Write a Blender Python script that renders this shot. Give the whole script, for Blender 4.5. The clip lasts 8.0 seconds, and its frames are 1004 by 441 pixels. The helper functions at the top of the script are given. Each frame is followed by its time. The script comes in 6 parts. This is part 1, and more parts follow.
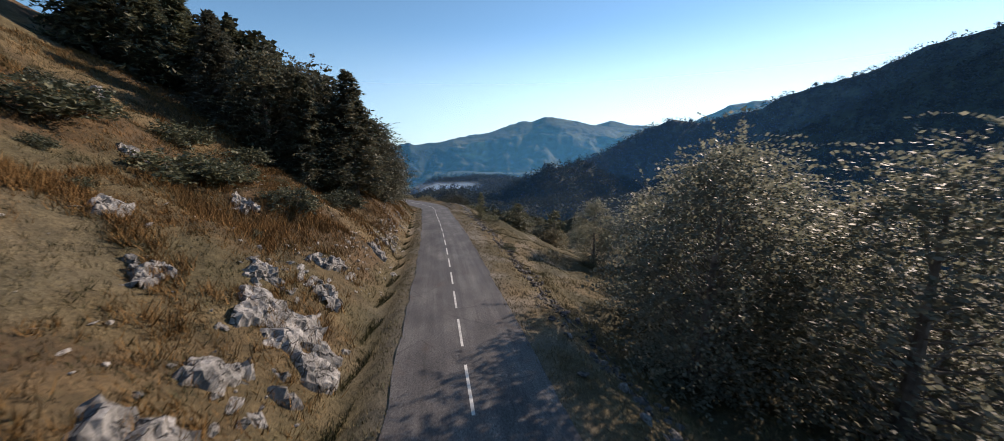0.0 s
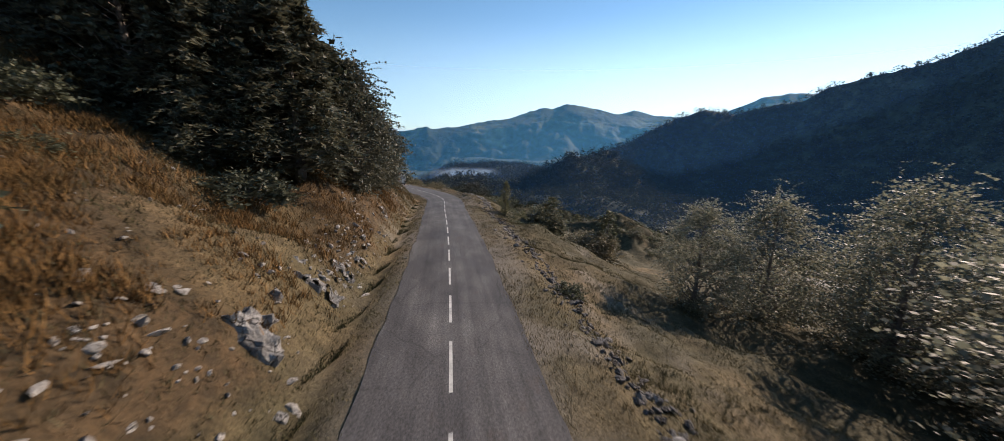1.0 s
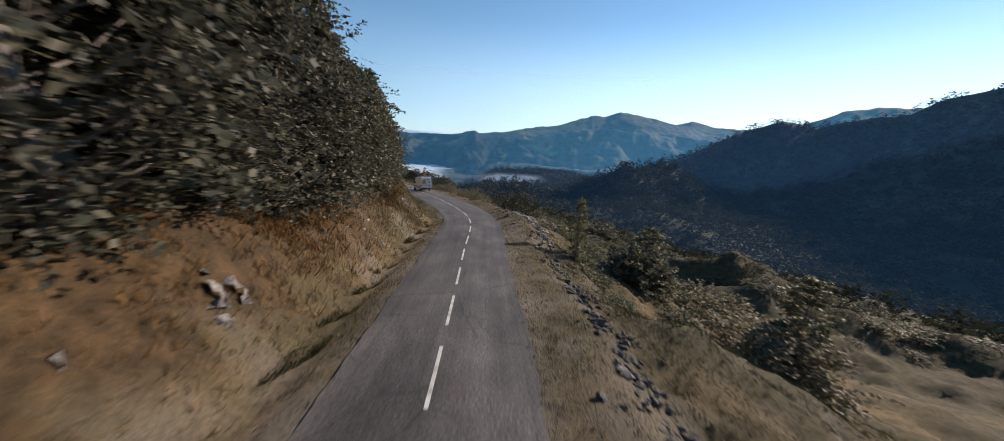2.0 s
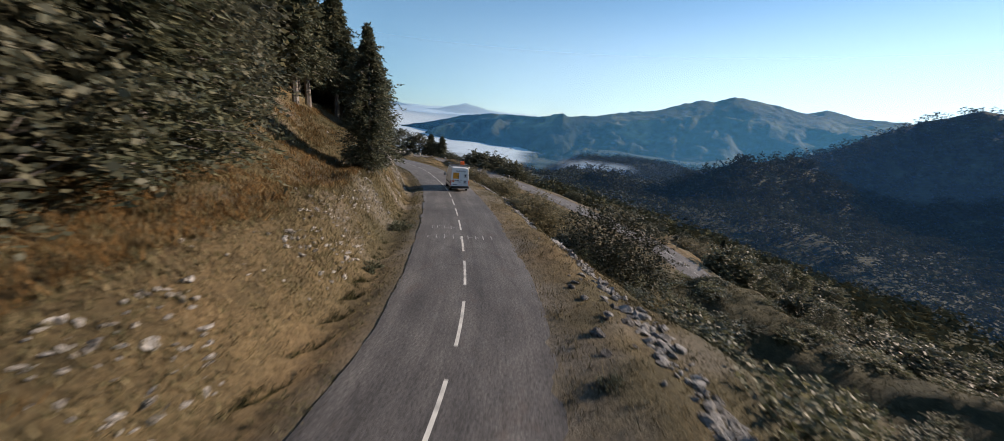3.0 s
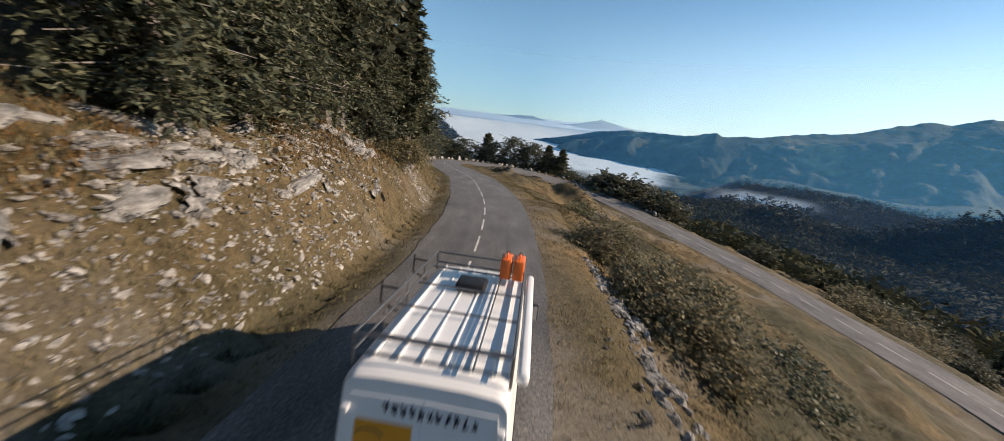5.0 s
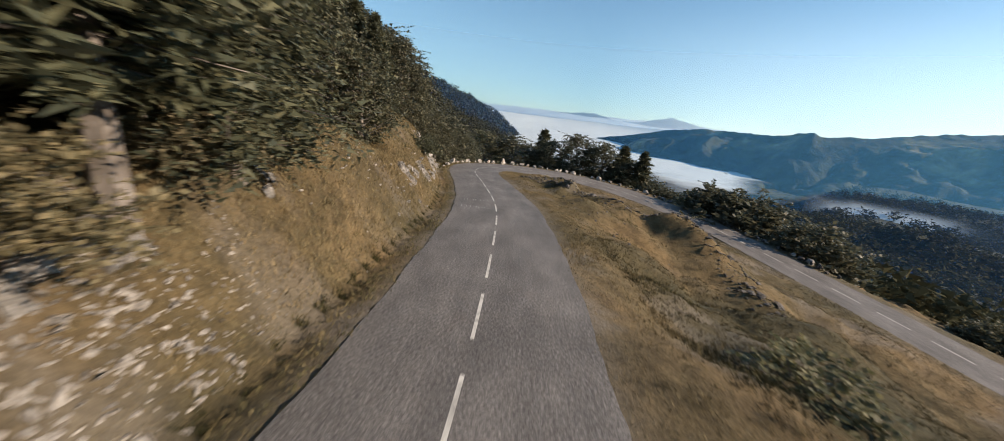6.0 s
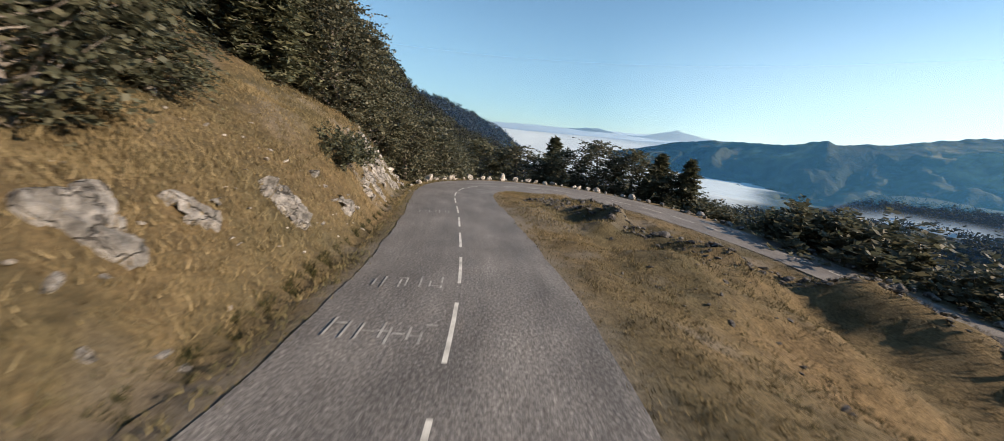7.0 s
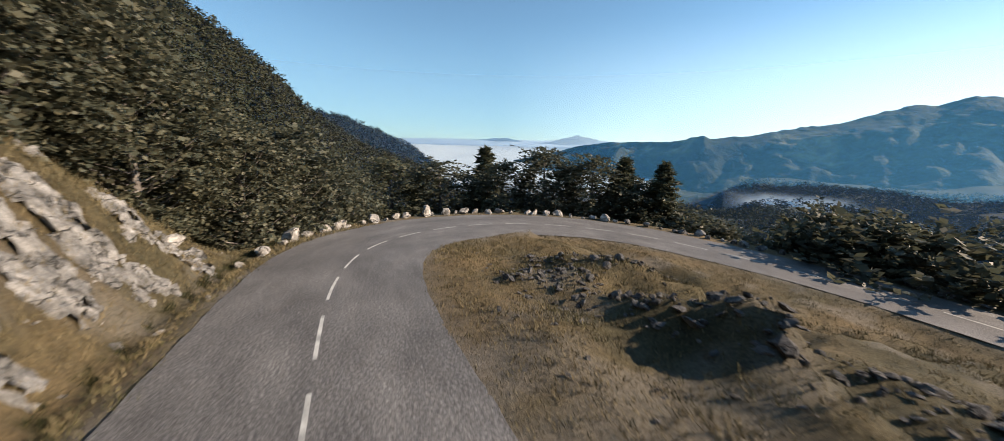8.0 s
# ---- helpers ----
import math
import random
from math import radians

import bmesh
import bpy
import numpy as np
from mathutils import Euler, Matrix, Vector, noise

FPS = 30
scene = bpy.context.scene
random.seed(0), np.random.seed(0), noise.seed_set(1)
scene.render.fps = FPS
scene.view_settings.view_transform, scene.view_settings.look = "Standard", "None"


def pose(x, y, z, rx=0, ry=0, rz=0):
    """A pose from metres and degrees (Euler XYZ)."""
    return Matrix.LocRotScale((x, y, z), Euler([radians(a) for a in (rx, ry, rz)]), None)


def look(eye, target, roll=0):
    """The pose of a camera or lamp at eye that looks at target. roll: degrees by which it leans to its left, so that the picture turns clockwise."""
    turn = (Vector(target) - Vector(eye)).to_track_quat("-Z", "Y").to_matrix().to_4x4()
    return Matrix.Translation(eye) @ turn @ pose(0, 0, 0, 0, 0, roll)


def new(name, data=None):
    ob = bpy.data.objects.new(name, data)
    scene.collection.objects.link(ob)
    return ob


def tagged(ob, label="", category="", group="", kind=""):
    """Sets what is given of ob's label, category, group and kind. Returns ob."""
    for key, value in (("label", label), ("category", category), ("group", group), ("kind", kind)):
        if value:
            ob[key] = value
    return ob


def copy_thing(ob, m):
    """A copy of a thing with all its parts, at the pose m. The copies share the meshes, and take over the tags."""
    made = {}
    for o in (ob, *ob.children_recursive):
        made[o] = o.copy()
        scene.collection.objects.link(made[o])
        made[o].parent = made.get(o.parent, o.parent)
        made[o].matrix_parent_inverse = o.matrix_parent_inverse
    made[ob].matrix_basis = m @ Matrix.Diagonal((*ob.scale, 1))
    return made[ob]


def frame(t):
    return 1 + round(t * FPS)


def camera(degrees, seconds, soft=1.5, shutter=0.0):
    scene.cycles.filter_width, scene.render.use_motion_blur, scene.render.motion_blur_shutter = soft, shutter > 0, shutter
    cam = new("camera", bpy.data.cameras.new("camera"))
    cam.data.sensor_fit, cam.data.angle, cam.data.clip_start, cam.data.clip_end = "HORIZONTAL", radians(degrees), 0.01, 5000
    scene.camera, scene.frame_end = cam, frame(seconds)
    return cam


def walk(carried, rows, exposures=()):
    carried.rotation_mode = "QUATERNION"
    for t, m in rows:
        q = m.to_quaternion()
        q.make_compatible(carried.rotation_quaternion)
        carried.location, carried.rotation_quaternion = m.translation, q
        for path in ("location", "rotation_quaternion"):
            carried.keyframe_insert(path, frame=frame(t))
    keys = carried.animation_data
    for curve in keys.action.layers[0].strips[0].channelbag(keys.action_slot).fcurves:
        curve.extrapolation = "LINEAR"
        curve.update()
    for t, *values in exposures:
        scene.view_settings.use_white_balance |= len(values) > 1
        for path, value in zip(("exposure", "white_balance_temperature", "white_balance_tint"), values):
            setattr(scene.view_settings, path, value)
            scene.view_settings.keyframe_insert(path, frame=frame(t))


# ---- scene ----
# the camera: seconds, place in metres, yaw, pitch and roll in degrees
cam = camera(107.7, 8.0, soft=0.8, shutter=0.15)
ROWS = [
    (0.0, 0.00, 0.00, 6.93, -0.00, -11.90, 0.57),
    (0.5, -1.04, 7.92, 5.98, 0.99, -12.81, -0.25),
    (1.0, -2.35, 17.79, 4.75, 2.79, -13.80, -1.20),
    (1.5, -3.35, 26.81, 3.04, 6.04, -12.95, -1.60),
    (1.7, -4.27, 32.11, 2.74, 7.37, -12.57, -2.42),
    (2.8, -9.68, 63.94, 0.51, 20.46, -16.05, -4.2),
    (3.0, -11.05, 69.11, 0.13, 23.35, -16.43, -4.86),
    (3.5, -14.37, 77.42, -1.19, 28.32, -16.71, -5.73),
    (4.0, -17.55, 84.72, -1.31, 33.40, -16.48, -6.11),
    (4.5, -22.46, 93.47, -2.61, 38.27, -16.37, -6.83),
    (5.0, -27.57, 101.36, -3.17, 43.56, -16.07, -6.37),
    (5.2, -29.71, 104.54, -3.14, 45.96, -16.25, -6.1),
    (6.3, -49.93, 124.82, -5.55, 54.06, -17.3, -6.3),
    (6.5, -52.42, 127.01, -5.94, 54.46, -16.87, -6.18),
    (7.0, -59.69, 132.93, -7.69, 53.39, -14.86, -4.76),
    (7.5, -67.02, 138.30, -8.34, 49.09, -13.30, -2.92),
    (8.0, -75.01, 143.56, -8.58, 39.70, -12.25, -1.17),
]
walk(cam, [(r[0], pose(r[1], r[2], r[3], 90 + r[5], r[6], r[4])) for r in ROWS],
     exposures=[(0.0, 0.28, 6800, 18), (1.5, 0.22, 6800, 18), (3.5, 0.2, 7000, 16), (5.0, 0.28, 7150, 15), (6.5, 0.48, 7450, 15), (8.0, 0.53, 7200, 14)])

# daylight: a low morning sun over the valley and a clear sky
SUN_AZ, SUN_EL = 50.0, 24.0
world = bpy.data.worlds.new("morning_sky")
scene.world = world
world.use_nodes = True
wn = world.node_tree
wn.nodes.clear()
sky = wn.nodes.new("ShaderNodeTexSky")
sky.sky_type = "NISHITA"
sky.sun_disc = False
sky.sun_elevation, sky.sun_rotation = radians(SUN_EL), radians(SUN_AZ)
sky.altitude, sky.air_density, sky.dust_density, sky.ozone_density = 1500, 0.8, 0.1, 1.3
bg = wn.nodes.new("ShaderNodeBackground")
bg.inputs["Strength"].default_value = 0.15
out = wn.nodes.new("ShaderNodeOutputWorld")
tint = wn.nodes.new("ShaderNodeMix")
tint.data_type, tint.blend_type = "RGBA", "MULTIPLY"
tint.inputs[0].default_value = 1.0
tint.inputs[7].default_value = (0.74, 1.0, 0.99, 1)
wn.links.new(sky.outputs[0], tint.inputs[6])
wn.links.new(tint.outputs[2], bg.inputs[0])
wn.links.new(bg.outputs[0], out.inputs[0])
sun_data = bpy.data.lights.new("sun", "SUN")
sun_data.energy, sun_data.angle, sun_data.color = 5.3, radians(0.6), (1.0, 0.85, 0.7)
sun = new("sun", sun_data)
saz = radians(SUN_AZ)
sun.matrix_world = look((60, 60, 90), (60 - math.sin(saz) * 10 * math.cos(radians(SUN_EL)), 60 - math.cos(saz) * 10 * math.cos(radians(SUN_EL)), 90 - 10 * math.sin(radians(SUN_EL))))


# ---- materials ----
def material(name, build, rough=0.9, metal=0.0):
    m = bpy.data.materials.new(name)
    m.use_nodes = True
    nt = m.node_tree
    bs = nt.nodes["Principled BSDF"]
    bs.inputs["Roughness"].default_value = rough
    bs.inputs["Metallic"].default_value = metal
    bs.inputs["Specular IOR Level"].default_value = 0.3
    build(nt, bs)
    return m


def noise_tex(nt, scale, detail=4.0, rough=0.55, stretch=None, gen=False):
    tc = nt.nodes.new("ShaderNodeTexCoord")
    n = nt.nodes.new("ShaderNodeTexNoise")
    n.inputs["Scale"].default_value, n.inputs["Detail"].default_value, n.inputs["Roughness"].default_value = scale, detail, rough
    src = tc.outputs["Generated" if gen else "Object"]
    if stretch:
        mp = nt.nodes.new("ShaderNodeMapping")
        mp.inputs["Scale"].default_value = stretch
        nt.links.new(src, mp.inputs[0])
        src = mp.outputs[0]
    nt.links.new(src, n.inputs["Vector"])
    return n.outputs["Fac"]


def ramp(nt, fac, stops):
    r = nt.nodes.new("ShaderNodeValToRGB")
    el = r.color_ramp.elements
    while len(el) < len(stops):
        el.new(0.5)
    for e, (p, c) in zip(el, stops):
        e.position, e.color = p, (*c, 1)
    nt.links.new(fac, r.inputs[0])
    return r.outputs[0]


def mix(nt, fac, a, b, mode="MIX"):
    m = nt.nodes.new("ShaderNodeMix")
    m.data_type, m.blend_type = "RGBA", mode
    for sock, v in ((m.inputs[0], fac), (m.inputs[6], a), (m.inputs[7], b)):
        if isinstance(v, (int, float)):
            sock.default_value = v
        elif isinstance(v, tuple):
            sock.default_value = (*v, 1)
        else:
            nt.links.new(v, sock)
    return m.outputs[2]


def bump(nt, bs, fac, strength=0.5, dist=0.05):
    b = nt.nodes.new("ShaderNodeBump")
    b.inputs["Strength"].default_value, b.inputs["Distance"].default_value = strength, dist
    nt.links.new(fac, b.inputs["Height"])
    nt.links.new(b.outputs[0], bs.inputs["Normal"])


def object_random(nt):
    return nt.nodes.new("ShaderNodeObjectInfo").outputs["Random"]


def island_random(nt):
    return nt.nodes.new("ShaderNodeNewGeometry").outputs["Random Per Island"]


def attr(nt, name):
    a = nt.nodes.new("ShaderNodeAttribute")
    a.attribute_name = name
    return a.outputs["Fac"]


def thresh(nt, fac, lo, hi):
    r = nt.nodes.new("ShaderNodeMapRange")
    r.inputs[1].default_value, r.inputs[2].default_value = lo, hi
    r.clamp = True
    nt.links.new(fac, r.inputs[0])
    return r.outputs[0]


def two_tone(a, b, c, s1, s2, bmp=0.4, dist=0.03, stretch=None):
    """Colour that wanders from a over b to c at one scale, with finer grain at another."""
    def build(nt, bs):
        big = ramp(nt, noise_tex(nt, s1, 5), [(0.32, a), (0.5, b), (0.68, c)])
        fine = noise_tex(nt, s2, 6, 0.65, stretch)
        col = mix(nt, 0.5, big, ramp(nt, fine, [(0.25, (0.25, 0.25, 0.25)), (0.75, (0.8, 0.8, 0.8))]), "OVERLAY")
        nt.links.new(col, bs.inputs["Base Color"])
        bump(nt, bs, fine, bmp, dist)
    return build


def plain(col, var=0.12, scale=3.0):
    def build(nt, bs):
        f = noise_tex(nt, scale, 5)
        d = tuple(c * (1 - var * 2) for c in col)
        l = tuple(min(1, c * (1 + var)) for c in col)
        nt.links.new(ramp(nt, f, [(0.3, d), (0.7, l)]), bs.inputs["Base Color"])
    return build


def ground_build(nt, bs):
    patch = noise_tex(nt, 0.09, 6, 0.6)
    grass = ramp(nt, patch, [(0.3, (0.05, 0.048, 0.03)), (0.45, (0.095, 0.082, 0.05)), (0.58, (0.15, 0.115, 0.069)), (0.72, (0.21, 0.148, 0.087))])
    mid = noise_tex(nt, 1.3, 6, 0.7)
    grass = mix(nt, 0.7, grass, ramp(nt, mid, [(0.3, (0.2, 0.2, 0.17)), (0.7, (0.8, 0.78, 0.72))]), "OVERLAY")
    fine = noise_tex(nt, 11, 6, 0.78)
    grass = mix(nt, 0.85, grass, ramp(nt, fine, [(0.3, (0.15, 0.15, 0.12)), (0.7, (0.85, 0.83, 0.75))]), "OVERLAY")
    gravel = ramp(nt, fine, [(0.3, (0.1, 0.085, 0.065)), (0.7, (0.3, 0.27, 0.22))])
    col = mix(nt, attr(nt, "bare"), grass, gravel)
    rust = ramp(nt, mid, [(0.3, (0.036, 0.028, 0.017)), (0.5, (0.086, 0.058, 0.031)), (0.7, (0.155, 0.098, 0.05))])
    rust = mix(nt, 0.6, rust, ramp(nt, fine, [(0.3, (0.15, 0.15, 0.12)), (0.7, (0.8, 0.8, 0.75))]), "OVERLAY")
    col = mix(nt, attr(nt, "rusty"), col, rust)
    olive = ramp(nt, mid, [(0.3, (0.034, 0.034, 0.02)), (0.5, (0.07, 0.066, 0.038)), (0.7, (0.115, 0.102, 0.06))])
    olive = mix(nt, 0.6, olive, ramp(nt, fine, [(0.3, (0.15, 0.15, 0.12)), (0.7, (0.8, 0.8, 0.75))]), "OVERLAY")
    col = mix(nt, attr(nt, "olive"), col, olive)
    wood = ramp(nt, noise_tex(nt, 0.03, 8, 0.7), [(0.35, (0.018, 0.026, 0.015)), (0.55, (0.034, 0.045, 0.022)), (0.7, (0.075, 0.075, 0.038))])
    col = mix(nt, attr(nt, "wild"), col, wood)
    nt.links.new(col, bs.inputs["Base Color"])
    add = nt.nodes.new("ShaderNodeMath")
    add.operation = "ADD"
    nt.links.new(mid, add.inputs[0])
    nt.links.new(fine, add.inputs[1])
    bump(nt, bs, add.outputs[0], 0.8, 0.12)


def asphalt_build(nt, bs):
    # a coordinate along and across the road
    co = nt.nodes.new("ShaderNodeCombineXYZ")
    nt.links.new(attr(nt, "across"), co.inputs[0])
    nt.links.new(attr(nt, "run"), co.inputs[1])

    def along_tex(sx, sy, detail=4, rough=0.6):
        mp = nt.nodes.new("ShaderNodeMapping")
        mp.inputs["Scale"].default_value = (sx, sy, 1)
        nt.links.new(co.outputs[0], mp.inputs[0])
        n = nt.nodes.new("ShaderNodeTexNoise")
        n.inputs["Scale"].default_value, n.inputs["Detail"].default_value, n.inputs["Roughness"].default_value = 1.0, detail, rough
        nt.links.new(mp.outputs[0], n.inputs["Vector"])
        return n.outputs["Fac"]

    tone = along_tex(0.55, 0.22, 6, 0.65)
    col = ramp(nt, tone, [(0.3, (0.055, 0.054, 0.055)), (0.5, (0.095, 0.092, 0.091)), (0.7, (0.15, 0.146, 0.14))])
    # wheel tracks and lengthwise streaks
    streak = along_tex(2.6, 0.05, 4, 0.6)
    col = mix(nt, 0.7, col, ramp(nt, streak, [(0.3, (0.3, 0.3, 0.3)), (0.7, (0.68, 0.67, 0.66))]), "OVERLAY")
    # chippings: coarse and fine grit
    chip = along_tex(14, 14, 4, 0.85)
    col = mix(nt, 0.95, col, ramp(nt, chip, [(0.32, (0.12, 0.12, 0.12)), (0.5, (0.46, 0.46, 0.46)), (0.68, (0.92, 0.91, 0.89))]), "OVERLAY")
    grit = noise_tex(nt, 75, 3, 0.8)
    col = mix(nt, 0.5, col, ramp(nt, grit, [(0.3, (0.2, 0.2, 0.2)), (0.7, (0.8, 0.8, 0.8))]), "OVERLAY")
    # rusty stains, sealed cracks
    rust = thresh(nt, along_tex(0.9, 0.5, 4), 0.6, 0.72)
    half = nt.nodes.new("ShaderNodeMath")
    half.operation = "MULTIPLY"
    half.inputs[1].default_value = 0.45
    nt.links.new(rust, half.inputs[0])
    col = mix(nt, half.outputs[0], col, (0.1, 0.068, 0.052))
    bend = nt.nodes.new("ShaderNodeMix")
    bend.data_type = "VECTOR"
    bend.inputs[0].default_value = 0.35
    wob = nt.nodes.new("ShaderNodeTexNoise")
    wob.inputs["Scale"].default_value = 0.8
    nt.links.new(co.outputs[0], wob.inputs["Vector"])
    nt.links.new(co.outputs[0], bend.inputs[4])
    nt.links.new(wob.outputs["Color"], bend.inputs[5])
    vo = nt.nodes.new("ShaderNodeTexVoronoi")
    vo.feature = "DISTANCE_TO_EDGE"
    vo.inputs["Scale"].default_value = 0.42
    nt.links.new(bend.outputs[1], vo.inputs["Vector"])
    crack = thresh(nt, vo.outputs["Distance"], 0.004, 0.016)
    gap = thresh(nt, along_tex(0.4, 0.3, 3), 0.42, 0.55)
    crack2 = mix(nt, gap, (1.0, 1.0, 1.0), crack)
    col = mix(nt, 1.0, col, mix(nt, crack2, (0.72, 0.72, 0.72), (1.0, 1.0, 1.0)), "MULTIPLY")
    # lighter, more mottled tone along the stretch above the bend
    pale = mix(nt, 0.6, col, ramp(nt, chip, [(0.36, (0.07, 0.068, 0.067)), (0.5, (0.17, 0.165, 0.16)), (0.64, (0.44, 0.43, 0.41))]))
    pale = mix(nt, 0.6, pale, ramp(nt, tone, [(0.32, (0.3, 0.3, 0.3)), (0.68, (0.66, 0.66, 0.65))]), "OVERLAY")
    col = mix(nt, attr(nt, "paled"), col, pale)
    nt.links.new(col, bs.inputs["Base Color"])
    bs.inputs["Roughness"].default_value = 0.75
    bump(nt, bs, chip, 0.5, 0.014)


def rock_build(a, b, c):
    """Weathered stone: three tones, fine grain and dark joints."""
    def build(nt, bs):
        big = ramp(nt, noise_tex(nt, 1.7, 6, 0.65), [(0.33, a), (0.48, b), (0.66, c)])
        fine = noise_tex(nt, 8, 8, 0.8)
        col = mix(nt, 0.85, big, ramp(nt, fine, [(0.3, (0.18, 0.18, 0.18)), (0.7, (0.8, 0.8, 0.8))]), "OVERLAY")
        tc = nt.nodes.new("ShaderNodeTexCoord")
        warp = nt.nodes.new("ShaderNodeMix")
        warp.data_type = "VECTOR"
        warp.inputs[0].default_value = 0.4
        wob = nt.nodes.new("ShaderNodeTexNoise")
        wob.inputs["Scale"].default_value = 3.0
        nt.links.new(tc.outputs["Object"], wob.inputs["Vector"])
        nt.links.new(tc.outputs["Object"], warp.inputs[4])
        nt.links.new(wob.outputs["Color"], warp.inputs[5])
        vo = nt.nodes.new("ShaderNodeTexVoronoi")
        vo.feature = "DISTANCE_TO_EDGE"
        vo.inputs["Scale"].default_value = 1.7
        nt.links.new(warp.outputs[1], vo.inputs["Vector"])
        joint = thresh(nt, vo.outputs["Distance"], 0.0, 0.035)
        col = mix(nt, joint, tuple(v * 0.6 for v in a), col)
        nt.links.new(col, bs.inputs["Base Color"])
        add = nt.nodes.new("ShaderNodeMath")
        add.operation = "ADD"
        nt.links.new(joint, add.inputs[0])
        nt.links.new(fine, add.inputs[1])
        bump(nt, bs, add.outputs[0], 1.0, 0.07)
    return build


def mountain_build(dark, mid, light, s, tree):
    def build(nt, bs):
        big = noise_tex(nt, s, 9, 0.62)
        col = ramp(nt, big, [(0.42, dark), (0.56, mid), (0.7, light)])
        f = noise_tex(nt, tree, 4, 0.7)
        col = mix(nt, 0.75, col, ramp(nt, f, [(0.3, (0.12, 0.12, 0.12)), (0.7, (0.85, 0.85, 0.85))]), "OVERLAY")
        nt.links.new(col, bs.inputs["Base Color"])
        bump(nt, bs, f, 0.9, 0.25 / tree)
    return build


def leaf_build(a, b, c, through_light=0.35, gloss=0.3):
    def build(nt, bs):
        col = ramp(nt, island_random(nt), [(0.0, a), (0.55, b), (1.0, c)])
        tone = ramp(nt, object_random(nt), [(0.0, (0.42, 0.42, 0.42)), (1.0, (0.58, 0.56, 0.5))])
        col = mix(nt, 1.0, col, tone, "OVERLAY")
        nt.links.new(col, bs.inputs["Base Color"])
        bs.inputs["Roughness"].default_value = 0.55
        bs.inputs["Specular IOR Level"].default_value = gloss
        tl = nt.nodes.new("ShaderNodeBsdfTranslucent")
        nt.links.new(col, tl.inputs[0])
        blend = nt.nodes.new("ShaderNodeMixShader")
        blend.inputs[0].default_value = through_light
        nt.links.new(bs.outputs[0], blend.inputs[1])
        nt.links.new(tl.outputs[0], blend.inputs[2])
        nt.links.new(blend.outputs[0], nt.nodes["Material Output"].inputs["Surface"])
    return build


M_GROUND = material("dry_mountain_grass", ground_build, 0.95)
M_ROAD = material("worn_asphalt", asphalt_build, 0.8)
M_PAINT = material("worn_road_paint", two_tone((0.34, 0.34, 0.32), (0.54, 0.54, 0.5), (0.68, 0.68, 0.63), 2.5, 34, 0.2, 0.004), 0.7)
M_FADED = material("faded_road_paint", two_tone((0.18, 0.18, 0.175), (0.3, 0.3, 0.285), (0.42, 0.42, 0.4), 3.0, 30, 0.2, 0.004), 0.75)
M_ROCK = material("pale_limestone", rock_build((0.11, 0.109, 0.103), (0.235, 0.231, 0.218), (0.41, 0.4, 0.376)), 0.9)
M_SCREE = material("pale_broken_limestone", rock_build((0.18, 0.17, 0.152), (0.36, 0.34, 0.305), (0.6, 0.575, 0.53)), 0.9)
M_DARKROCK = material("weathered_grey_rock", rock_build((0.05, 0.05, 0.05), (0.11, 0.107, 0.103), (0.2, 0.19, 0.175)), 0.9)
M_BARK = material("grey_beech_bark", two_tone((0.09, 0.08, 0.07), (0.17, 0.155, 0.14), (0.3, 0.28, 0.25), 1.5, 9, 0.8, 0.03, (1, 1, 0.25)), 0.9)
M_BEECH = material("beech_leaves", leaf_build((0.066, 0.076, 0.054), (0.11, 0.12, 0.082), (0.15, 0.15, 0.104), 0.38), 0.5)
M_ASH = material("ash_leaves", leaf_build((0.125, 0.139, 0.116), (0.195, 0.209, 0.165), (0.285, 0.285, 0.22), 0.52, 0.35), 0.4)
M_NEAR = material("grey_beech_leaves", leaf_build((0.058, 0.067, 0.051), (0.098, 0.107, 0.078), (0.17, 0.166, 0.118), 0.34, 0.3), 0.5)
M_WOODS = material("far_wood_leaves", leaf_build((0.045, 0.052, 0.036), (0.058, 0.064, 0.043), (0.078, 0.077, 0.05), 0.12, 0.0), 0.6)
M_SHRUB = material("twiggy_shrub_leaves", leaf_build((0.12, 0.115, 0.075), (0.2, 0.185, 0.12), (0.33, 0.29, 0.19), 0.4, 0.15), 0.5)
M_DEEP = material("deep_green_leaves", leaf_build((0.03, 0.036, 0.026), (0.052, 0.058, 0.042), (0.09, 0.09, 0.064), 0.12, 0.12), 0.55)
M_OLIVE = material("pale_shrub_leaves", leaf_build((0.08, 0.09, 0.05), (0.14, 0.15, 0.085), (0.25, 0.24, 0.15)), 0.5)
M_FIR = material("dark_conifer_needles", leaf_build((0.05, 0.062, 0.045), (0.09, 0.105, 0.07), (0.17, 0.175, 0.11), 0.3), 0.6)
M_FAR = material("hazy_mountain", mountain_build((0.016, 0.03, 0.024), (0.055, 0.068, 0.04), (0.3, 0.26, 0.13), 0.0065, 0.045), 0.95)
M_HILL = material("wooded_hillside", mountain_build((0.03, 0.042, 0.025), (0.045, 0.055, 0.03), (0.08, 0.08, 0.045), 0.012, 0.12), 0.95)


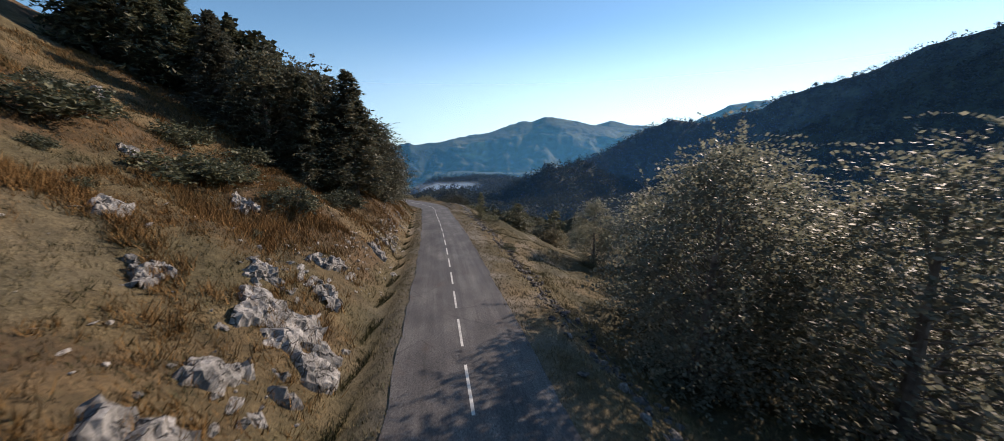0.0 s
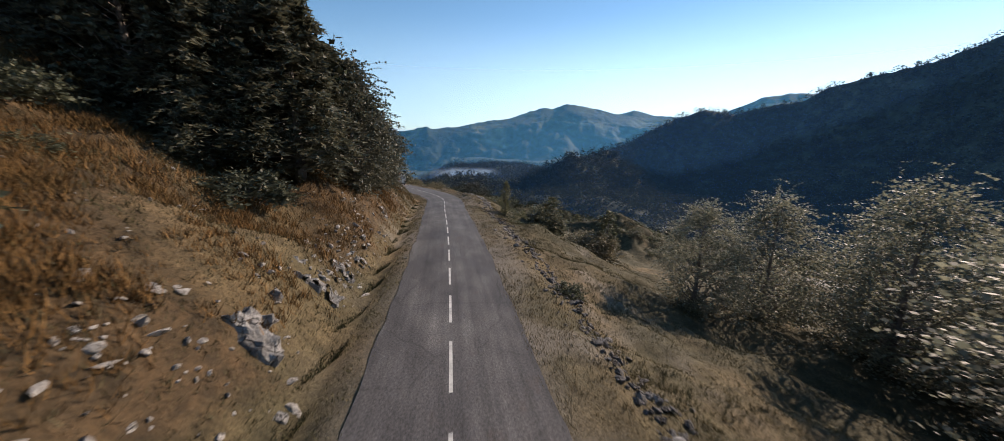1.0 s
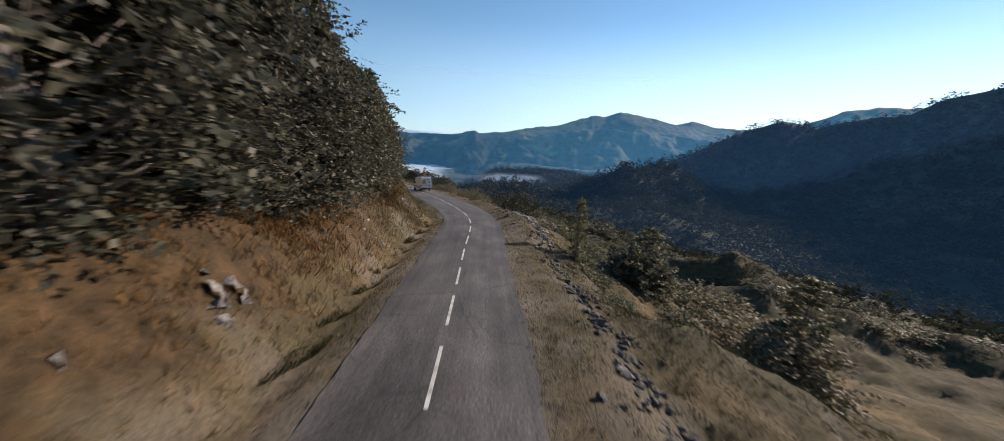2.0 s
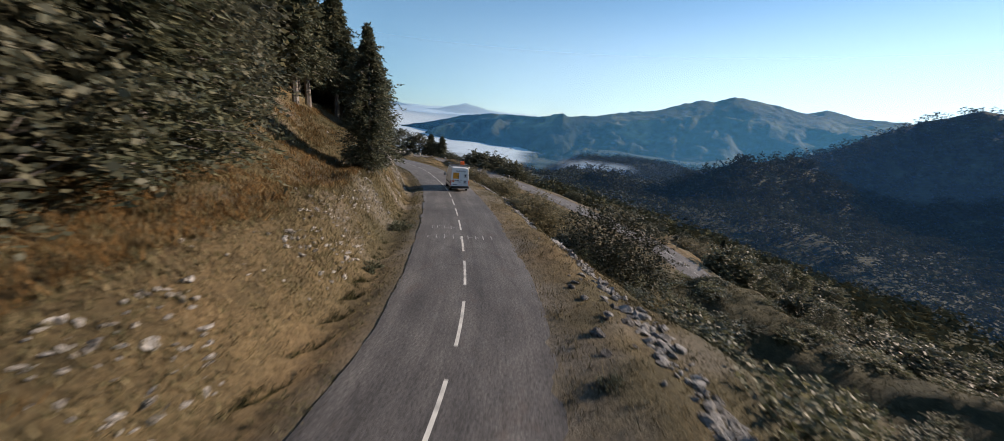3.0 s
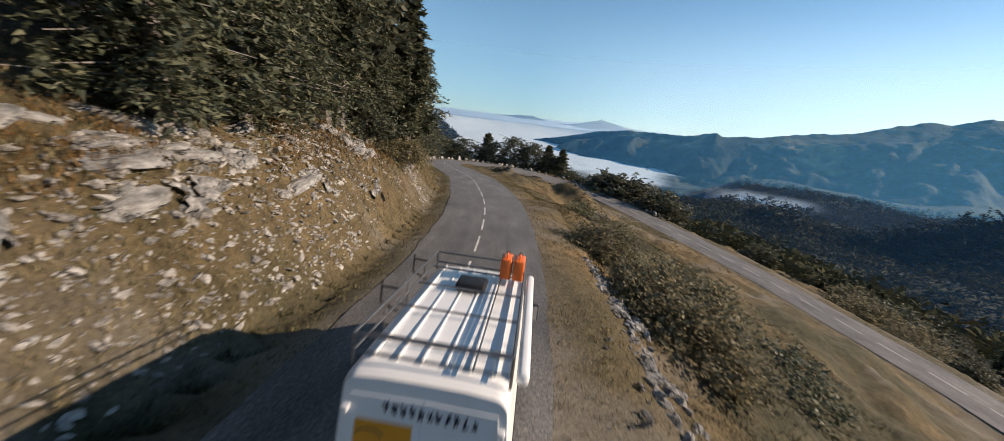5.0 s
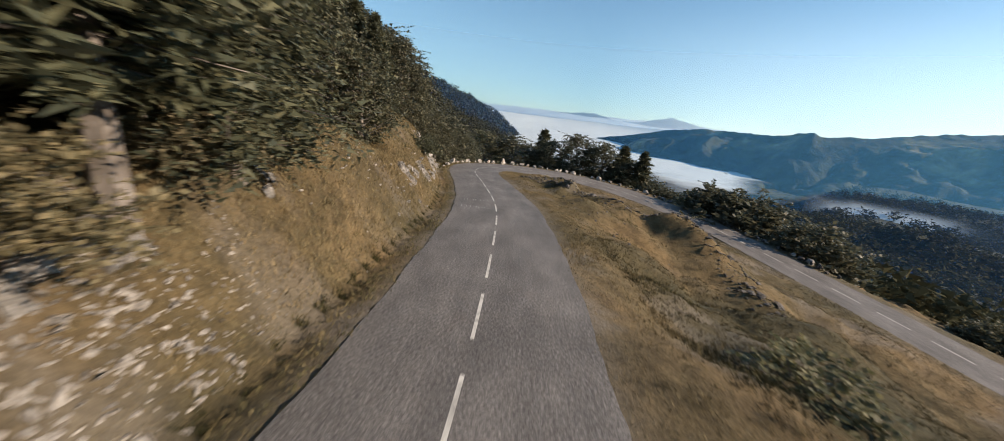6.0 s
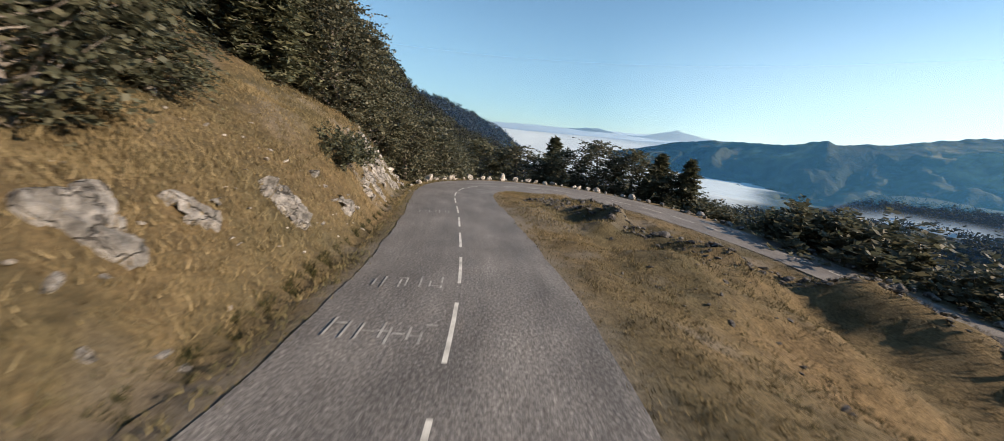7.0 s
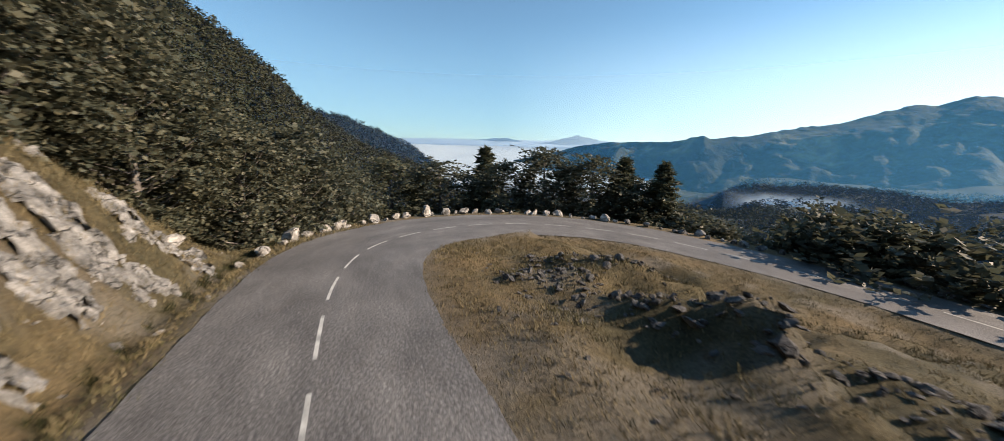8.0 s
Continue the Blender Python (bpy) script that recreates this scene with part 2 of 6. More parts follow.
def fog_build(nt, bs):
    bs.inputs["Base Color"].default_value = (0.63, 0.735, 0.76, 1)
    bs.inputs["Specular IOR Level"].default_value = 0.0
    wisp = noise_tex(nt, 0.012, 7, 0.62)
    add = nt.nodes.new("ShaderNodeMath")
    add.operation = "ADD"
    nt.links.new(wisp, add.inputs[0])
    nt.links.new(attr(nt, "depth"), add.inputs[1])
    cover = nt.nodes.new("ShaderNodeMapRange")
    cover.inputs[1].default_value, cover.inputs[2].default_value = 0.5, 1.35
    cover.interpolation_type = "SMOOTHSTEP"
    nt.links.new(add.outputs[0], cover.inputs[0])
    nt.links.new(cover.outputs[0], bs.inputs["Alpha"])


M_FOG = material("valley_fog", fog_build, 1.0)


# see-through tint that imitates distance haze, fading out with height
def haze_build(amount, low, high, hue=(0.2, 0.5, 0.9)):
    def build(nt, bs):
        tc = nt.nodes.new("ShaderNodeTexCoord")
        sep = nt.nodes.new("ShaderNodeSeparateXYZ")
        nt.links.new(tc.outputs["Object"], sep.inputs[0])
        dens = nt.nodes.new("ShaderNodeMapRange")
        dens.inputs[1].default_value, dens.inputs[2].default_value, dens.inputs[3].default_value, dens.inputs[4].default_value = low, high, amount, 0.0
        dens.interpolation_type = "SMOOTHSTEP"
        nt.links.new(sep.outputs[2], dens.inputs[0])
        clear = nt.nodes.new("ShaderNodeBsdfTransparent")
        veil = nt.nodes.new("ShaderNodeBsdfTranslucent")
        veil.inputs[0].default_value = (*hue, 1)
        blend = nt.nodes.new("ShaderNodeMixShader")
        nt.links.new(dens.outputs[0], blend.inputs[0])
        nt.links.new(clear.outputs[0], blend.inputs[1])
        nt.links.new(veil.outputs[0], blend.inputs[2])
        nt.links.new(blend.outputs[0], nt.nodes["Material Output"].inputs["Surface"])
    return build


M_HAZE = material("thin_haze_tint", haze_build(0.026, -30, 150, (0.1, 0.34, 0.85)), 1.0)
M_HAZE3 = material("horizon_haze_tint", haze_build(0.6, 0, 800, (0.68, 0.83, 0.97)), 1.0)
M_HAZE2 = material("far_haze_tint", haze_build(0.17, -30, 220, (0.1, 0.44, 0.8)), 1.0)


# ---- mesh helpers ----
def mesh_from(name, verts, faces, mat, smooth=False):
    me = bpy.data.meshes.new(name)
    me.from_pydata(verts, [], faces)
    me.materials.append(mat)
    if smooth:
        me.polygons.foreach_set("use_smooth", [True] * len(me.polygons))
    me.update()
    return me


def grid_mesh(name, pts, mat, smooth=True):
    """A sheet from an array of rows x columns x 3."""
    n, m = pts.shape[:2]
    i = np.arange(n * m).reshape(n, m)
    f = np.stack([i[:-1, :-1], i[:-1, 1:], i[1:, 1:], i[1:, :-1]], -1).reshape(-1, 4)
    me = bpy.data.meshes.new(name)
    me.vertices.add(n * m)
    me.vertices.foreach_set("co", pts.reshape(-1).astype(np.float32))
    me.loops.add(f.size)
    me.loops.foreach_set("vertex_index", f.reshape(-1))
    me.polygons.add(len(f))
    me.polygons.foreach_set("loop_start", np.arange(0, f.size, 4))
    me.polygons.foreach_set("use_smooth", np.full(len(f), smooth))
    me.update(calc_edges=True)
    me.materials.append(mat)
    return me


def hash2(ix, iy, seed):
    h = (ix.astype(np.int64) * 374761393 + iy.astype(np.int64) * 668265263 + seed * 1442695041) & 0x7FFFFFFF
    h = ((h ^ (h >> 13)) * 1274126177) & 0x7FFFFFFF
    return ((h ^ (h >> 16)) & 0xFFFF) / 65535.0


def value_noise(x, y, seed=0):
    ix, iy = np.floor(x), np.floor(y)
    fx, fy = x - ix, y - iy
    fx, fy = fx * fx * (3 - 2 * fx), fy * fy * (3 - 2 * fy)
    a, b = hash2(ix, iy, seed), hash2(ix + 1, iy, seed)
    c, d = hash2(ix, iy + 1, seed), hash2(ix + 1, iy + 1, seed)
    return (a * (1 - fx) + b * fx) * (1 - fy) + (c * (1 - fx) + d * fx) * fy - 0.5


def fbm(x, y, size, octaves=4, seed=0, gain=0.5):
    x, y = np.asarray(x, float), np.asarray(y, float)
    tot, amp = 0, 1.0
    for k in range(octaves):
        tot = tot + amp * value_noise(x / size * 2 ** k + 17.3 * k, y / size * 2 ** k - 9.1 * k, seed + k)
        amp *= gain
    return tot


def step(x, lo, hi):
    t = np.clip((x - lo) / (hi - lo), 0, 1)
    return t * t * (3 - 2 * t)


# ---- the road's line: x, y, z; and its half widths to the left and right at some of those knots ----
LINE = [
    (8, -40, 3.6), (3.4, -14, 1.3), (-1.4, 11.9, -0.93), (-4.5, 28.9, -2.34), (-7.86, 45.8, -3.66), (-11.2, 61, -4.95), (-14.57, 75.2, -6.05), (-20.5, 86.7, -6.96),
    (-30, 101.1, -8.27), (-37.9, 111.2, -9.36), (-46.7, 120.7, -10.2), (-56.4, 129.2, -11.2), (-66.6, 137.1, -12.3), (-77.8, 143.8, -13.4), (-89.1, 150.1, -14.35), (-95.2, 156.1, -15.1),
    (-97.8, 164.2, -15.9), (-96.4, 172, -16.6), (-91, 178.2, -17.3), (-82.5, 181, -18), (-67.5, 179.4, -18.9), (-43, 169.4, -20.6), (-27, 161, -21.9), (-8.5, 148.6, -23.6),
    (2.8, 133.4, -24.8), (14, 124, -25.6), (30, 115, -26.8), (55, 105, -28), (85, 100, -29.2), (125, 101, -30.5),
]
WIDTHS = np.array([(0, 2.4, 2.5), (5, 2.4, 2.6), (6, 2.4, 2.7), (8, 2.5, 2.8), (9, 2.6, 3), (10, 2.8, 3.2), (11, 3, 3.4), (13, 3.2, 3.3), (14, 3.6, 3.4), (15, 4.6, 3.8), (16, 5, 4.4), (17, 4.8, 4.6), (18, 4.4, 4), (19, 3.8, 3.4), (20, 3.2, 3), (21, 2.8, 2.8), (22, 2.6, 2.6), (23, 2.5, 2.5), (29, 2.5, 2.5)])
LINE = [(*p, np.interp(k, WIDTHS[:, 0], WIDTHS[:, 1]), np.interp(k, WIDTHS[:, 0], WIDTHS[:, 2])) for k, p in enumerate(LINE)]


def catmull(rows, gap):
    p = np.array(rows, float)
    p = np.vstack([2 * p[0] - p[1], p, 2 * p[-1] - p[-2]])
    out = []
    for a, b, c, d in zip(p[:-3], p[1:-2], p[2:-1], p[3:]):
        n = max(2, int(np.linalg.norm((c - b)[:2]) / gap))
        t = np.arange(n)[:, None] / n
        out.append(0.5 * (2 * b + (c - a) * t + (2 * a - 5 * b + 4 * c - d) * t ** 2 + (3 * b - a - 3 * c + d) * t ** 3))
    return np.vstack(out + [p[-2:-1]])


ROAD = catmull(LINE, 0.5)
TAN = np.gradient(ROAD[:, :2], axis=0)
TAN /= np.linalg.norm(TAN, axis=1)[:, None]
RUN = np.concatenate([[0], np.cumsum(np.linalg.norm(np.diff(ROAD[:, :2], axis=0), axis=1))])
APEX = int(np.argmin(ROAD[:, 0]))
S_BEND = RUN[int(np.argmin(np.hypot(ROAD[:, 0] + 89.1, ROAD[:, 1] - 150.1)))]


# grassy brows on the slope between the two legs: line, height and breadth
BROWS = [(0, 113, 18, 101, 4.0, 8.5), (24, 96, 44, 88, 6.0, 11.0), (-68, 153.2, -61.5, 157.5, 1.0, 4.4), (-60.5, 157.5, -56.5, 155.5, 1.5, 4.4), (-55.5, 154.5, -50, 148.5, 0.9, 4.4)]
# low earth and rubble ridges inside the bend
MOUND = [(-83.4, 155.9, -75.9, 155.7, 0.72), (-74.9, 155.7, -67.9, 154.5, 0.60), (-68.0, 153.2, -61.5, 157.5, 0.4), (-60.5, 157.5, -56.5, 155.5, 0.45), (-55.5, 154.5, -50.0, 148.5, 0.4), (-84.8, 160.4, -78.7, 162.8, 0.30)]


def nearest(x, y, lo, hi):
    """Index of the nearest road point between two indices, distance, and offset to the right."""
    pts = ROAD[lo:hi, :2]
    idx = np.empty(len(x), int)
    for k in range(0, len(x), 20000):
        q = slice(k, k + 20000)
        d2 = (x[q, None] - pts[None, :, 0]) ** 2 + (y[q, None] - pts[None, :, 1]) ** 2
        idx[q] = d2.argmin(1)
    idx += lo
    vx, vy = x - ROAD[idx, 0], y - ROAD[idx, 1]
    right = vx * TAN[idx, 1] - vy * TAN[idx, 0]
    return idx, np.hypot(vx, vy), right


def land(x, y):
    """Height of the ground, nearness to the road's edge and offset from it (left below zero)."""
    x, y = np.asarray(x, float).ravel(), np.asarray(y, float).ravel()
    iu, du, ru = nearest(x, y, 0, APEX)
    il, dl, rl = nearest(x, y, APEX, len(ROAD))
    upper = du <= dl
    inside = np.where(upper, ru > 0, rl > 0)
    eu = np.maximum(du - ROAD[iu, 4], 0)
    el = np.maximum(dl - ROAD[il, 4], 0)
    zu, zl = ROAD[iu, 2], ROAD[il, 2]
    # between the two legs
    t = np.maximum(eu - 2.2, 0) / (np.maximum(eu - 2.2, 0) + np.maximum(el - 1.5, 0) + 1e-6)
    t = t + 0.35 * t * (1 - t)
    zin = zu + (zl - zu) * t
    lump = np.minimum(np.minimum(eu, el) / 6, 1)
    zin = zin + lump * (2.2 * fbm(x, y, 11, 4, 3) + 0.85 * fbm(x, y, 2.5, 3, 8))
    for ax, ay, bx, by, hh in MOUND:
        k = np.clip(((x - ax) * (bx - ax) + (y - ay) * (by - ay)) / ((bx - ax) ** 2 + (by - ay) ** 2), 0, 1)
        dm = np.hypot(x - ax - k * (bx - ax), y - ay - k * (by - ay)) + 1.2 * fbm(x, y, 4, 3, 91)
        zin = zin + hh * np.exp(-(dm / 1.7) ** 2) * lump
    for ax, ay, bx, by, hh, wd in BROWS:
        k = np.clip(((x - ax) * (bx - ax) + (y - ay) * (by - ay)) / ((bx - ax) ** 2 + (by - ay) ** 2), 0, 1)
        dm = np.hypot(x - ax - k * (bx - ax), y - ay - k * (by - ay)) + 2 * fbm(x, y, 14, 3, 92)
        zin = zin + np.exp(-(dm / wd) ** 2) * lump * (hh + 1.1 * fbm(x * 0.5, y, 3.2, 3, 93))
    # outside: up the bank on the hill side, down past the bend
    i = np.where(upper, iu, il)
    d = np.where(upper, du, dl)
    e = np.maximum(d - ROAD[i, 3], 0)
    s = RUN[i]
    up = 1 - step(s, S_BEND - 1, S_BEND + 9)
    steep = 1.0 + 0.1 * fbm(s, s * 0, 30, 2, 71)
    cut = step(s, 105, 125) * (1 - step(s, 185, 205))
    hill = -0.5 * np.exp(-((e - 1.5) / 0.45) ** 2) + np.maximum(e - 1.9, 0) * 0.62 * steep + (1.3 + 1.2 * cut) * step(e, 1.9, 4.6) * steep
    # a gentler grassy shelf above the low cut before the outer curve
    shelf = step(s, 98, 114) * (1 - 0.72 * step(s, 132, 150)) * (1 - step(s, 168, 190))
    hill = hill - shelf * (2.1 * step(e, 2.4, 6.0) - 0.9 * step(e, 9, 16))
    hill = hill + 1.7 * step(e, 2.2, 6.0) * step(s, 206, 219)
    hill = hill - np.maximum(e - 45, 0) * 0.2
    drop = -np.maximum(e - 2.0, 0) * 0.3 - 1.6 * step(e, 1.8, 7)
    zout = np.where(upper, zu, zl) + up * hill + (1 - up) * drop
    rough = np.minimum(np.maximum(e - 1.2, 0) / 5, 1)
    zout = zout + rough * (2.0 * fbm(x, y, 9, 4, 21) + 0.6 * fbm(x, y, 2.2, 3, 31))
    z = np.where(inside, zin, zout)
    edge = np.where(inside, np.minimum(eu, el), e)
    z = z + 0.05 * fbm(x, y, 0.9, 2, 5) * np.minimum(edge / 0.6, 1)
    bear = np.degrees(np.arctan2(-(x + 40), y - 100))
    floor = -58 - 60 * step(np.hypot(x + 40, y - 100), 300, 620) * step(bear, 6, 16) + 16 * fbm(x, y, 160, 4, 40) + 5 * fbm(x, y, 35, 3, 44)
    z = np.where(z < floor + 6, np.log(np.exp((z - floor).clip(-60, 6) / 3) + 1) * 3 + floor, z)
    top = 60 + 12 * fbm(x, y, 80, 4, 50)
    z = np.where(z > top, top + (z - top) * 0.1, z)
    on_road = edge <= 0
    z = np.where(on_road, np.where(upper, zu, zl) - 0.07, z - 0.055)
    off = np.where(inside, edge, -edge)
    return z, edge, off, s


def axis(lo, hi, gap, far):
    mid = list(np.arange(lo, hi + gap, gap))
    g, a, left = gap, lo, []
    while a > -far:
        g *= 1.13
        a -= g
        left.append(a)
    g, b, right = gap, mid[-1], []
    while b < far:
        g *= 1.13
        b += g
        right.append(b)
    return np.array(left[::-1] + mid + right)


GX, GY = axis(-126, 44, 0.7, 4800), axis(-10, 212, 0.7, 4800)
gx, gy = np.meshgrid(GX, GY)
gz, gedge, goff, gs = land(gx, gy)
far_out = np.hypot(gx.ravel() + 40, gy.ravel() - 100)
gz = gz - step(far_out, 900, 4000) * 100
me = grid_mesh("ground", np.stack([gx.ravel(), gy.ravel(), gz], 1).reshape(*gx.shape, 3), M_GROUND)
bare = np.exp(-gedge / 0.5) * 0.7 + step(fbm(gx.ravel(), gy.ravel(), 3.0, 4, 77), 0.12, 0.3) * 0.6 * (gedge < 12) * (1 - 0.8 * (gs < 82) * (goff < 0))
wild = step(far_out, 110, 190)
rusty = step(fbm(gx.ravel(), gy.ravel(), 6, 4, 88), -0.3, 0.15) * (goff < -2.6) * (1 - 0.65 * step(gs, 98, 112))
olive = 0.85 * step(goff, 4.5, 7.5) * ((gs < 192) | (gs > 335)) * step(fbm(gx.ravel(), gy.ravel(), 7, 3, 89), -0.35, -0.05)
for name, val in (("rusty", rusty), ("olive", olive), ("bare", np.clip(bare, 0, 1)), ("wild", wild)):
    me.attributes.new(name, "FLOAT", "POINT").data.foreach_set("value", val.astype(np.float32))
ground = tagged(new("ground", me), "dry yellow-green mountain grass on steep stony slopes", "ground", kind="structure")


def ground_at(x, y):
    return float(land([x], [y])[0][0])


def strip(name, lo, hi, left, right, lift, mat, cols=9, crown=0.05):
    """A band along the road's line; left and right are offsets per point."""
    r, t = ROAD[lo:hi], TAN[lo:hi]
    nrm = np.stack([t[:, 1], -t[:, 0]], 1)
    rows = []
    for k in np.linspace(0, 1, cols):
        o = -left + (right + left) * k
        z = r[:, 2] + lift + crown * (1 - (2 * k - 1) ** 2)
        rows.append(np.stack([r[:, 0] + nrm[:, 0] * o, r[:, 1] + nrm[:, 1] * o, z], 1))
    return grid_mesh(name, np.stack(rows, 1), mat)


edge_l = ROAD[:, 3] + 0.14 * fbm(RUN, RUN * 0, 1.6, 3, 61) + 0.12
edge_r = ROAD[:, 4] + 0.14 * fbm(RUN, RUN * 0 + 50, 1.6, 3, 62) + 0.12
road_me = strip("road", 0, len(ROAD), edge_l, edge_r, -0.03, M_ROAD)
road_me.attributes.new("run", "FLOAT", "POINT").data.foreach_set("value", np.repeat(RUN, 9).astype(np.float32))
span = np.linspace(0, 1, 9)[None, :]
road_me.attributes.new("across", "FLOAT", "POINT").data.foreach_set("value", (-edge_l[:, None] + (edge_l + edge_r)[:, None] * span).astype(np.float32).ravel())
# grows along the run, from the first curve to the bend
road_me.attributes.new("paled", "FLOAT", "POINT").data.foreach_set("value", np.repeat(step(RUN, 95, 205), 9).astype(np.float32))
road = tagged(new("road", road_me), "narrow worn grey asphalt mountain road with a hairpin bend", "road", kind="structure")


# ---- distant land ----
def ridge(name, origin, prof, foot_r, foot_z, mat, label, amp=0.05, seed=0, back=1.5, cat="mountain", step_deg=0.19, n=42, feet=None):
    """A mountain side seen from origin: prof has bearing (left positive), distance and height of its crest."""
    p = np.array(sorted(prof), float)
    az = np.arange(p[0, 0], p[-1, 0], step_deg)
    rc, zc = np.interp(az, p[:, 0], p[:, 1]), np.interp(az, p[:, 0], p[:, 2])
    k = np.concatenate([np.linspace(0, 1, n), np.linspace(1.06, back, 8)])[:, None]
    fr = foot_r * rc if feet is None else np.interp(az, feet[0], feet[1])
    rr = np.where(k <= 1, fr + (rc - fr) * k, rc * (1 + (k - 1)))
    w = int(5 / step_deg)
    soft = np.convolve(np.pad(zc, w, mode="edge"), np.hanning(2 * w + 1) / np.hanning(2 * w + 1).sum(), "valid")
    near_top = step(k, 0.72, 1.0)
    a = np.radians(az)[None, :]
    x, y = origin[0] - rr * np.sin(a), origin[1] + rr * np.cos(a)
    up = np.where(k <= 1, k ** 1.15, 1 - (k - 1) / (back - 1) * 1.1)
    h = soft + (zc - soft) * near_top - foot_z
    z = foot_z + h * up
    sz = float(rc.mean())
    body = np.sin(np.clip(k, 0, 1) * math.pi) ** 0.7 * (1 - 0.85 * step(k, 0.55, 1.0))
    z = z + amp * sz * body * step(k, 0.06, 0.5) * (0.25 - 1.4 * np.abs(fbm(x, y, sz * 0.24, 6, seed, 0.5))) + 0.0028 * sz * fbm(x, y, sz * 0.012, 4, seed + 9) * step(k, 0, 0.3)
    sight = -5 + (zc + 5) * rr / rc
    z = np.where(k < 1, np.minimum(z, sight - (1 - k) * sz * 0.03), z)
    me = grid_mesh(name, np.stack([x, y, z], -1)[:, ::-1], mat)
    tagged(new(name, me), label, cat, kind="structure")
    return np.stack([x, y, z], -1)[:n]


ridge("mountain_peak", (-40, 100), [(44, 1500, -130), (39.5, 1400, -88), (36, 1350, -64), (33, 1300, -48), (28.5, 1250, -19), (24, 1150, -5), (17, 1000, -3), (13, 955, 11), (12.2, 955, 4), (8, 990, 12), (3, 1050, 32), (0, 1080, 40), (-3, 1120, 62), (-5.5, 1150, 78), (-7, 1160, 75),
      (-9.2, 1180, 92), (-10.5, 1180, 88), (-13, 1200, 80), (-17, 1220, 62), (-21, 1250, 52), (-32, 1250, 40)], 0.5, -98, M_FAR, "broad blue-hazed mountain with grassy spurs and a notched peak", 0.1, 3, n=90,
      feet=([-32, -10, 1.5, 8, 12, 16.4, 21, 26, 31, 34, 38, 44], [650, 650, 655, 660, 660, 680, 760, 860, 870, 1080, 1280, 1400]))
ridge("mountain_far", (-40, 100), [(64, 3600, -60), (57, 3600, -25), (46, 3600, -15), (39, 3600, 22), (35.6, 3400, -25), (33, 3000, -12), (28.6, 3000, 46), (25, 3000, 5), (21, 3000, -10), (15, 3000, -40)], 0.8, -150, M_FAR,
      "far blue mountain ridges above the fog", 0.02, 14)
ridge("mountain_behind", (-40, 100), [(-11, 1900, 40), (-14, 1900, 75), (-18, 1900, 112), (-21, 1900, 88), (-27, 1700, 70), (-30, 1600, 85), (-34, 1500, 128), (-37, 1500, 140), (-44, 1500, 130), (-60, 1500, 110)], 0.6, -60, M_FAR,
      "pale bare hill behind the wooded ridge", 0.02, 24)
HILL_R = ridge("hill_right", (0, 0), [(-100, 430, 120), (-75, 440, 110), (-60, 450, 98), (-52, 470, 88), (-47.5, 500, 86), (-43, 540, 72), (-40, 570, 69), (-36, 600, 61), (-34.3, 610, 48), (-31, 640, 44), (-27.6, 650, 34), (-24.4, 640, 40),
      (-21, 640, 27), (-14.6, 540, -11), (-11, 480, -19), (-9, 455, -22), (-7, 435, -21), (-4, 425, -33), (-0.7, 425, -47), (3, 422, -56), (5.4, 420, -50), (7.8, 420, -45), (10, 422, -53), (13, 430, -75), (15, 440, -95)], 0.6, -95, M_HILL, "steep dark wooded hillside in its own shade", 0.035, 33, cat="hillside")
HILL_L = ridge("mountain_left", (-64, 136), [(110, 420, 238), (95, 440, 193), (85, 450, 140), (80, 460, 115), (75, 470, 89), (70, 480, 55), (66, 500, 17), (60, 540, -20), (54, 600, -43), (46, 640, -92)], 0.3, -110, M_HILL,
      "steep mountain flank covered with dark beech forest", 0.05, 43, cat="hillside")
HILL_B = ridge("mountain_left_behind", (-64, 136), [(78, 980, 100), (72, 980, 72), (66, 980, 48), (62, 1000, 36), (58, 1030, 11), (53, 1080, -34), (46, 1100, -140)], 0.5, -140, M_HILL, "wooded blue spur behind the forest flank", 0.04, 53, cat="hillside")


def fog_bank(name, az0, az1, near, far, z, seed, label, top=1.0, puffs=5.0, tail=0.1, rise=0.0):
    """A level sheet of fog, thinning towards its edges."""
    az = np.radians(np.arange(az0, az1, 0.25))
    k = np.linspace(0, 1, 64)[:, None]
    nr = np.interp(np.degrees(az), *near)
    r = nr + (far - nr) * k ** 2
    x, y = -40 - r * np.sin(az), 100 + r * np.cos(az)
    side = np.minimum((np.degrees(az) - az0) / 6, (az1 - np.degrees(az)) / 6).clip(0, 1)
    zz = z + puffs * fbm(x, y, 150, 5, seed) * (0.6 + r / 2500) + rise * k + 85 * step(r, 900, 4400)
    me = grid_mesh(name, np.stack([x, y, zz], -1)[:, ::-1], M_FOG)
    depth = top * step(k, 0, 0.35) * step(side, 0, 1) * (1 - step(k, 1 - tail, 1.0))
    me.attributes.new("depth", "FLOAT", "POINT").data.foreach_set("value", np.broadcast_to(depth, x.shape)[:, ::-1].astype(np.float32).ravel())
    return tagged(new(name, me), label, "fog", kind="structure")


fog_bank("fog_sea", 15, 82, ([15, 17, 20, 26, 32, 45, 82], [470, 430, 440, 470, 520, 560, 600]), 4600, -82, 5, "white sea of fog filling the deep valley")
fog_bank("fog_wisp", -3, 12, ([-3, 4, 12], [470, 455, 450]), 500, -74, 15, "low white wisp of fog behind a small wooded hill", 0.95, 10.0, 0.5, 24.0)


